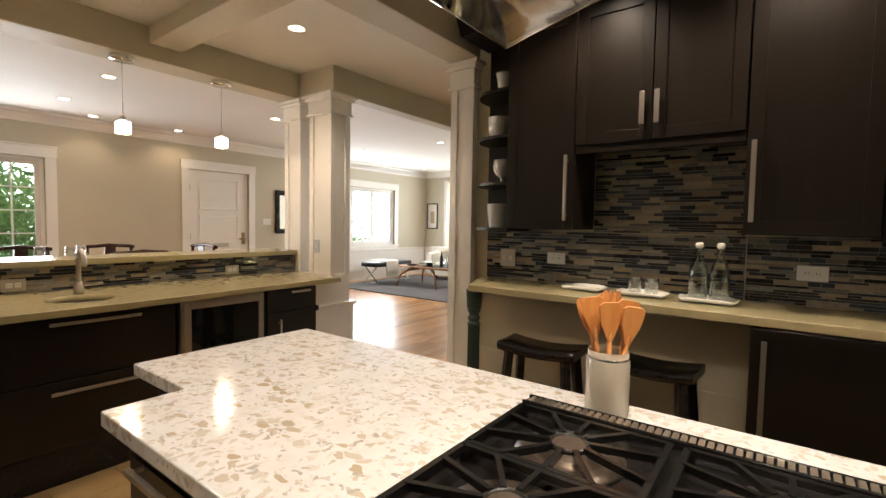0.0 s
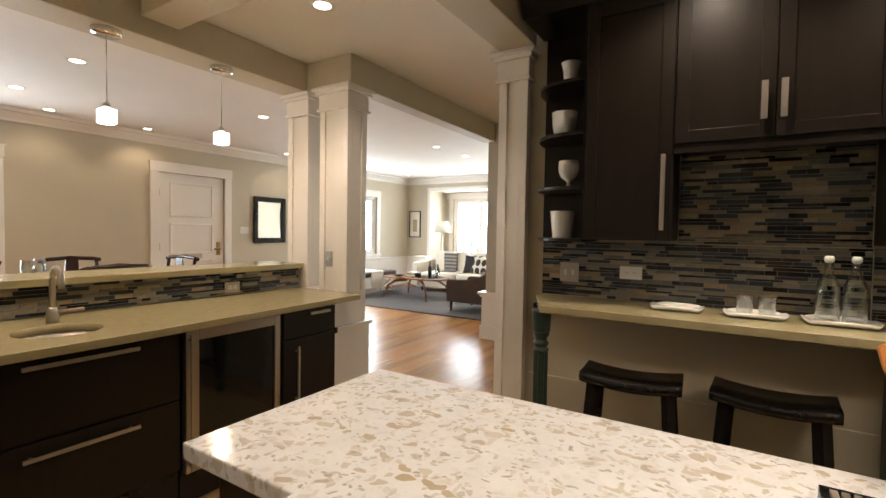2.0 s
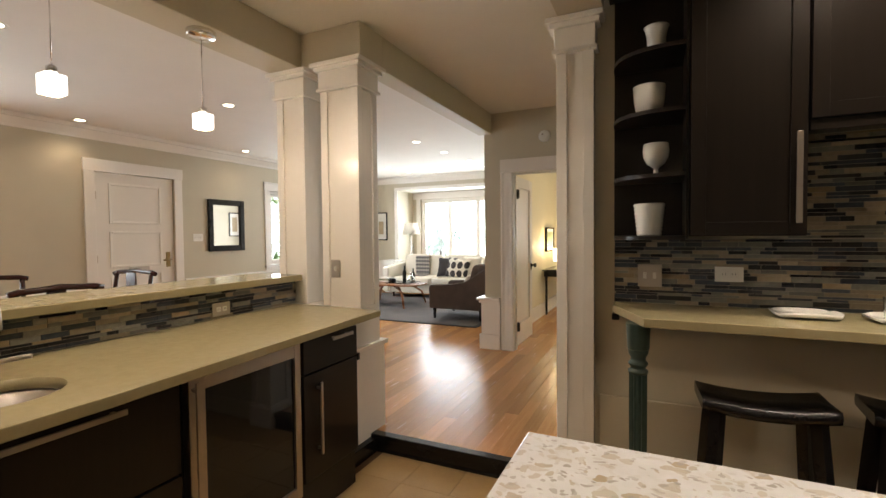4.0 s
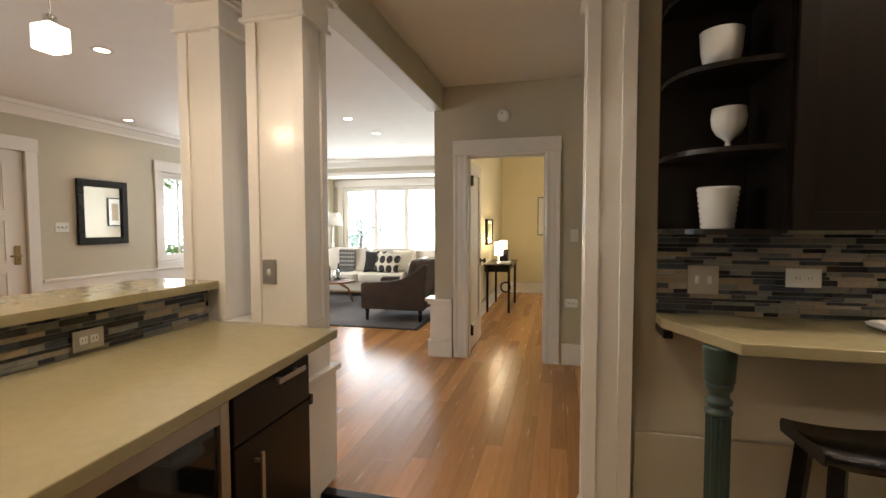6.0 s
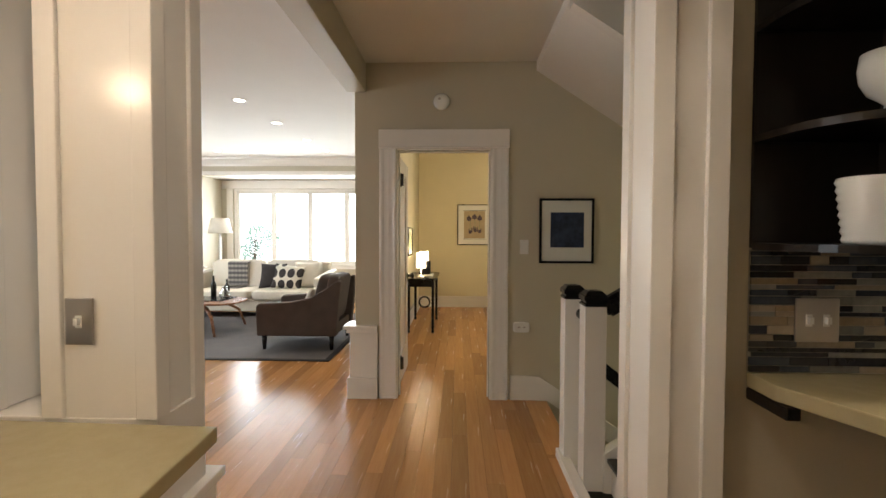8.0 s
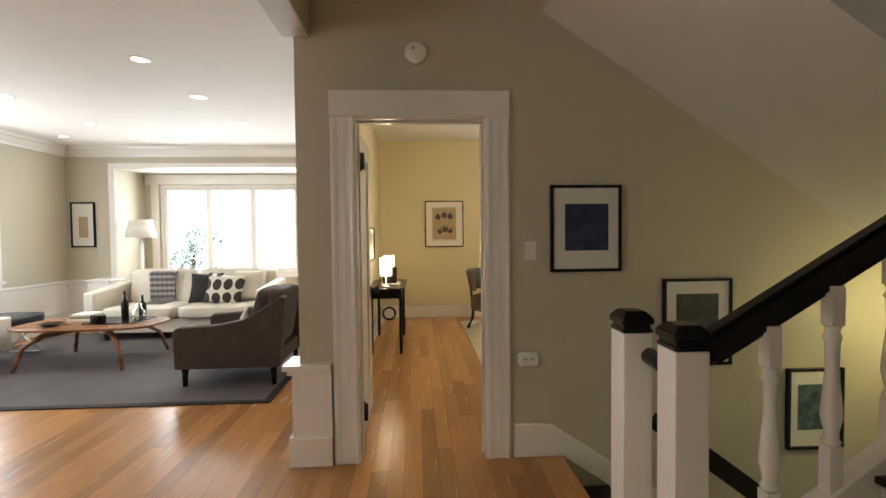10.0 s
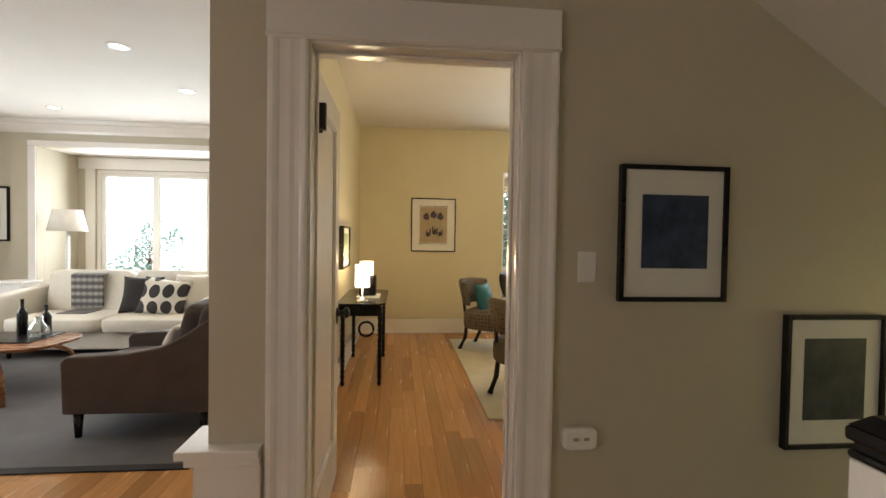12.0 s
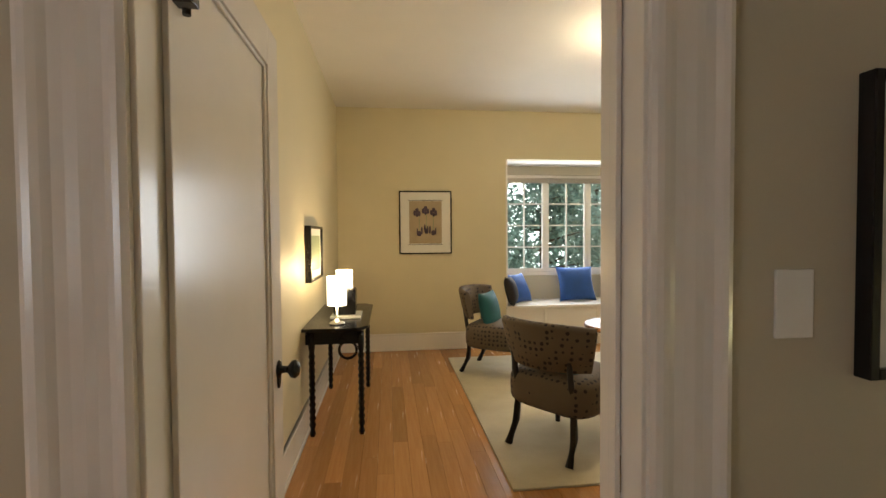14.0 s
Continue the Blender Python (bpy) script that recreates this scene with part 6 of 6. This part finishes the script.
sc = slipper_chair()
copy_thing(sc, pose(-1.50, 8.90, 0.016, 0, 0, 56))
sc.matrix_world = pose(-1.45, 7.34, 0.016, 0, 0, 126)
solid("chair_pillow", pillow_mesh(0.38, 0.34, 0.15, tlt(-1.60, 8.95, 0.62, 56, -14)), TEAL, "teal velvet pillow on a slipper chair", "pillow")
solid("chair_pillow", pillow_mesh(0.36, 0.26, 0.14, tlt(-1.57, 7.26, 0.56, 126, -14)), TEAL, "teal velvet pillow on a slipper chair", "pillow")
tt = thing("round_side_table", (-0.55, 8.3, 0.016), "walnut side table between the chairs", "side table")
part("tabletop", lathe([(0.32, 0.50), (0.33, 0.51), (0.33, 0.53), (0.32, 0.54)], -0.55, 8.3, 0.016, 32), WALNUT, tt)
part("pedestal", lathe([(0.2, 0), (0.19, 0.02), (0.03, 0.06), (0.03, 0.5)], -0.55, 8.3, 0.016, 20), WALNUT, tt)

# ---- outside ----
GRASS = mat("lawn", (0.07, 0.11, 0.03), (0.04, 0.07, 0.02), 2, 0.95, bump=0.5)
setting("ground", one(-400, -400, -2.6, 400, 400, -2.5, 0), GRASS, "lawn round the house")
LEAF = mat("pale_leaf", (0.27, 0.38, 0.16), (0.15, 0.24, 0.08), 3, 0.5, spread=0.35)
LEAF2 = mat("blue_green_needle", (0.34, 0.44, 0.38), (0.20, 0.29, 0.25), 3, 0.6, spread=0.35)
for lm in (LEAF, LEAF2):
    nt = lm.node_tree
    pb = nt.nodes["Principled BSDF"]
    tr, ms = nt.nodes.new("ShaderNodeBsdfTranslucent"), nt.nodes.new("ShaderNodeMixShader")
    nt.links.new(pb.inputs["Base Color"].links[0].from_socket, tr.inputs["Color"])
    ms.inputs[0].default_value = 0.6
    nt.links.new(pb.outputs[0], ms.inputs[1])
    nt.links.new(tr.outputs[0], ms.inputs[2])
    nt.links.new(ms.outputs[0], next(k for k in nt.nodes if k.bl_idname == "ShaderNodeOutputMaterial").inputs[0])
BARK = mat("bark", (0.12, 0.08, 0.05), (0.06, 0.04, 0.025), 6, 0.9, bump=0.6)
rng = np.random.default_rng(7)


def leaves(name, centres, radii, per, size, material):
    """Many small two-sided leaves scattered in clumps."""
    verts, faces = [], []
    for c, r in zip(centres, radii):
        d = rng.normal(size=(per, 3))
        d *= (rng.uniform(0.35, 1.0, per) ** 0.6 / np.linalg.norm(d, axis=1))[:, None]
        p = np.array(c) + d * r
        u = rng.normal(size=(per, 3))
        u /= np.linalg.norm(u, axis=1)[:, None]
        w = np.cross(u, rng.normal(size=(per, 3)))
        w /= np.linalg.norm(w, axis=1)[:, None]
        s = rng.uniform(0.6, 1.3, per)[:, None] * size
        q = np.stack([p - u * s, p + w * s * 0.45, p + u * s, p - w * s * 0.45], 1).reshape(-1, 3)
        k = len(verts)
        verts.extend(map(tuple, q))
        faces.extend((k + 4 * i, k + 4 * i + 1, k + 4 * i + 2, k + 4 * i + 3) for i in range(per))
    me = bpy.data.meshes.new(name)
    me.from_pydata(verts, [], faces)
    me.materials.append(material)
    return me


def tree(x, y, h, spread, material, label, clumps=34, per=300, size=0.075):
    t = thing("garden_tree", (x, y, -2.5), label, "tree", "garden trees")
    part("trunk", tube([(x, y, -2.5), (x + 0.05, y, h * 0.3 - 2.5), (x - 0.04, y + 0.05, h * 0.6 - 2.5), (x, y, h * 0.92 - 2.5)], 0.16, 8, None, 0.03), BARK, t)
    cs = []
    b = bmesh.new()
    for k in range(clumps):
        f = 0.22 + 0.75 * (k + rng.uniform()) / clumps
        a, r = rng.uniform(0, 6.283), spread * (1.12 - f) * rng.uniform(0.45, 1.1)
        p = (x + r * math.cos(a), y + r * math.sin(a), h * f - 2.5)
        cs.append(p)
        tube([(x, y, h * f - 2.7), p], 0.03, 5, b, 0.008)
    part("limbs", b, BARK, t)
    me = leaves("crown", [tuple(np.array(c) - np.array(t.location)) for c in cs], [rng.uniform(0.45, 0.8) * spread / 2.2 for _ in cs], per, size, material)
    o = new("crown", me)
    o.parent = t


for x, y, h, s in ((-1.4, 14.2, 7.0, 2.3), (0.6, 13.6, 6.2, 2.2), (2.4, 15.0, 7.5, 2.4), (-0.4, 16.5, 8.5, 2.6)):
    tree(x, y, h, s, LEAF2, "blue-green conifer outside the office window")
for x, y, h, s in ((-8.5, 15.0, 4.0, 1.5),):
    tree(x, y, h, s, LEAF2, "low leafy tree outside the bay", 18, 120)
for x, y, h, s in ((-11.2, 0.6, 6.5, 2.4), (-11.6, 3.0, 7.0, 2.4), (-11.4, 7.2, 6.2, 2.2), (-11.8, 9.2, 6.6, 2.2)):
    tree(x, y, h, s, LEAF, "leafy green tree outside the side windows", 34, 260)
hc = [(-9.7 + rng.uniform(-0.25, 0.25), -1.0 + 0.22 * k, z) for k in range(26) for z in (-1.9, -1.2, -0.5, 0.2, 0.8, 1.25, 1.7)]
hg = new("hedge", leaves("hedge", hc, [0.32] * len(hc), 60, 0.07, LEAF))
tagged(hg, "clipped green hedge beyond the dining window", "hedge", kind="stuff")
# Added backdrop planes: blown-out outdoor brightness is put in as emission.
GLOW_SHEET = mat("glowing_backdrop", (0.9, 0.95, 1.0), rough=1.0, emit=3.6, emit_color=(0.95, 0.98, 1.0))
setting("backdrop_north", one(-30, 19.9, -2.5, 12, 20, 14, 0), GLOW_SHEET, "self-lit backdrop standing in for the bright distance behind the garden", "backdrop")
setting("backdrop_west", one(-20, -12, -2.5, -19.9, 19, 14, 0), GLOW_SHEET, "self-lit backdrop standing in for the bright distance behind the garden", "backdrop")

# ---- floors and mosaics, piece by piece ----
def cuboid_mesh(name, dx, dy, dz, material, bev=0.0015):
    return mesh_of(name, one(-dx / 2, -dy / 2, -dz / 2, dx / 2, dy / 2, dz / 2, 0) if not bev else boxes((-dx / 2, -dy / 2, -dz / 2, dx / 2, dy / 2, dz / 2)), material)


def plain_boxes(name, items, material):
    """Joined boxes given as centre and size."""
    sg = np.array([(-1, -1, -1), (1, -1, -1), (1, 1, -1), (-1, 1, -1), (-1, -1, 1), (1, -1, 1), (1, 1, 1), (-1, 1, 1)]) / 2
    fc = np.array([(3, 2, 1, 0), (4, 5, 6, 7), (0, 1, 5, 4), (1, 2, 6, 5), (2, 3, 7, 6), (3, 0, 4, 7)])
    c = np.array([i[:3] for i in items])
    s = np.array([i[3:] for i in items])
    v = (c[:, None, :] + sg[None] * s[:, None, :]).reshape(-1, 3)
    f = (fc[None] + 8 * np.arange(len(items))[:, None, None]).reshape(-1, 4)
    me = bpy.data.meshes.new(name)
    me.from_pydata(v.tolist(), [], f.tolist())
    me.materials.append(material)
    return me


oak = thing("floor", (-3, 5, 0), "honey oak strip floor, satin finish", "floor", kind="structure")
W, GAP = 0.095, 0.0012
rnd = random.Random(3)
lengths = (0.8, 1.1, 1.5, 1.9)
plank_data = {d: cuboid_mesh("plank", W - GAP, d - GAP, 0.012, PLANK) for d in lengths}
singles, rest = [], []
for k in range(int((LW + 6.96 - LW) / W) + 26):
    x = LW + W * (k + 0.5)
    if x > 0.9:
        break
    y0, y1 = (STEP_Y + 0.004 if x > -3.8 else -2.8), (10.35 if x < -3.6 else (DW if -3.36 < x < -3.15 else OW))
    if x > -1.85:
        y0, y1 = DW + 0.12, OW
    y = y0 - rnd.uniform(0, 0.8)
    while y < y1:
        d = rnd.choice(lengths)
        a, b = max(y, y0), min(y + d, y1)
        if b - a > 0.02:
            if -3.15 < x < -1.85 and b - a > d - 1e-6 and len(singles) < 290:
                singles.append((x, (a + b) / 2, d))
            else:
                rest.append((x, (a + b) / 2, -0.006, W - GAP, b - a - GAP, 0.012))
        y += d
for x, y, d in singles:
    o = new("plank", plank_data[d])
    o.parent = oak
    o.location = (x + 3, y - 5, -0.006)
o = new("planks", plain_boxes("planks", [(a + 3, b - 5, c, d, e, f) for a, b, c, d, e, f in rest], PLANK))
o.parent = oak
tagged(o, kind="stuff")

kf = thing("floor_kitchen", (-1, 0, 0), "honey tan square kitchen floor tiles", "floor", kind="structure")
td = cuboid_mesh("floor_tile", 0.297, 0.297, 0.012, KTILE)
for i in range(18):
    for j in range(18):
        x, y = -2.95 + 0.3 * i, STEP_Y - 0.15 - 0.3 * j
        if x > 2.2 or (y < -1.2):
            continue
        o = new("floor_tile", td)
        o.parent = kf
        o.location = (x + 1, y, KF - 0.006)


def mosaic(name, m, width, height, label, singles_max, skip=()):
    """Stacked strip mosaic on a bed, built facing -y from its lower left corner."""
    t = thing(name, (0, 0, 0), label, "splashback", kind="structure")
    part("grout_bed", one(0, -0.004, 0, width, -0.0005, height, 0), GROUT, t)
    data, joined = {}, [[] for _ in TILES]
    z, count = 0.001, 0
    rr = random.Random(hash(len(label)) % 97)
    while z < height - 0.008:
        hh = rr.choice((0.0125, 0.0175, 0.0175, 0.024))
        hh = min(hh, height - z - 0.001)
        x = -rr.uniform(0, 0.08)
        while x < width:
            ww = rr.choice((0.05, 0.075, 0.10, 0.13, 0.15))
            a, b = max(x, 0.001), min(x + ww, width - 0.001)
            k = rr.choices(range(5), (30, 20, 24, 21, 4))[0]
            if b - a > 0.008:
                th = 0.0065 + 0.0015 * rr.random()
                full = abs(b - a - ww) < 1e-9 and hh in (0.0125, 0.0175, 0.024)
                if full and count < singles_max:
                    key = (ww, hh, k)
                    if key not in data:
                        data[key] = cuboid_mesh("tile", ww - 0.002, 0.006, hh - 0.002, TILES[k])
                    o = new("tile", data[key])
                    o.parent = t
                    o.location = ((a + b) / 2, -0.0035 - th / 2 + 0.001, z + hh / 2)
                    o.rotation_euler = (rr.uniform(-0.03, 0.03), 0, rr.uniform(-0.008, 0.008))
                    count += 1
                else:
                    joined[k].append(((a + b) / 2, -0.0035 - th / 2 + 0.001, z + hh / 2, b - a - 0.002, 0.006, hh - 0.002))
            x += ww
        z += hh
    for k, js in enumerate(joined):
        if js:
            o = new("tiles", plain_boxes("tiles", js, TILES[k]))
            o.parent = t
            tagged(o, kind="stuff")
    t.matrix_world = m
    return t


mosaic("mosaic_bar", pose(-3.7515, 0.2, 0.853, 0, 0, 90), 2.44, 0.156, "grey, taupe and slate strip mosaic below the bar", 290)
mosaic("mosaic_bar_end", pose(-3.7515, -1.6, 0.853, 0, 0, 90), 1.798, 0.156, "grey and slate strip mosaic below the bar", 0)
mosaic("mosaic_wall", pose(-1.675, TW - 0.0005, 0.958), 1.52, 0.326, "glossy grey, blue and taupe strip mosaic splashback", 290)
mosaic("mosaic_wall_end", pose(-0.153, TW - 0.0005, 0.958), 2.0, 0.326, "glossy strip mosaic splashback on the wall", 0)
mosaic("mosaic_wall_high", pose(-0.93, TW - 0.0005, 1.285), 0.77, 0.463, "glossy strip mosaic splashback below the doors", 120)
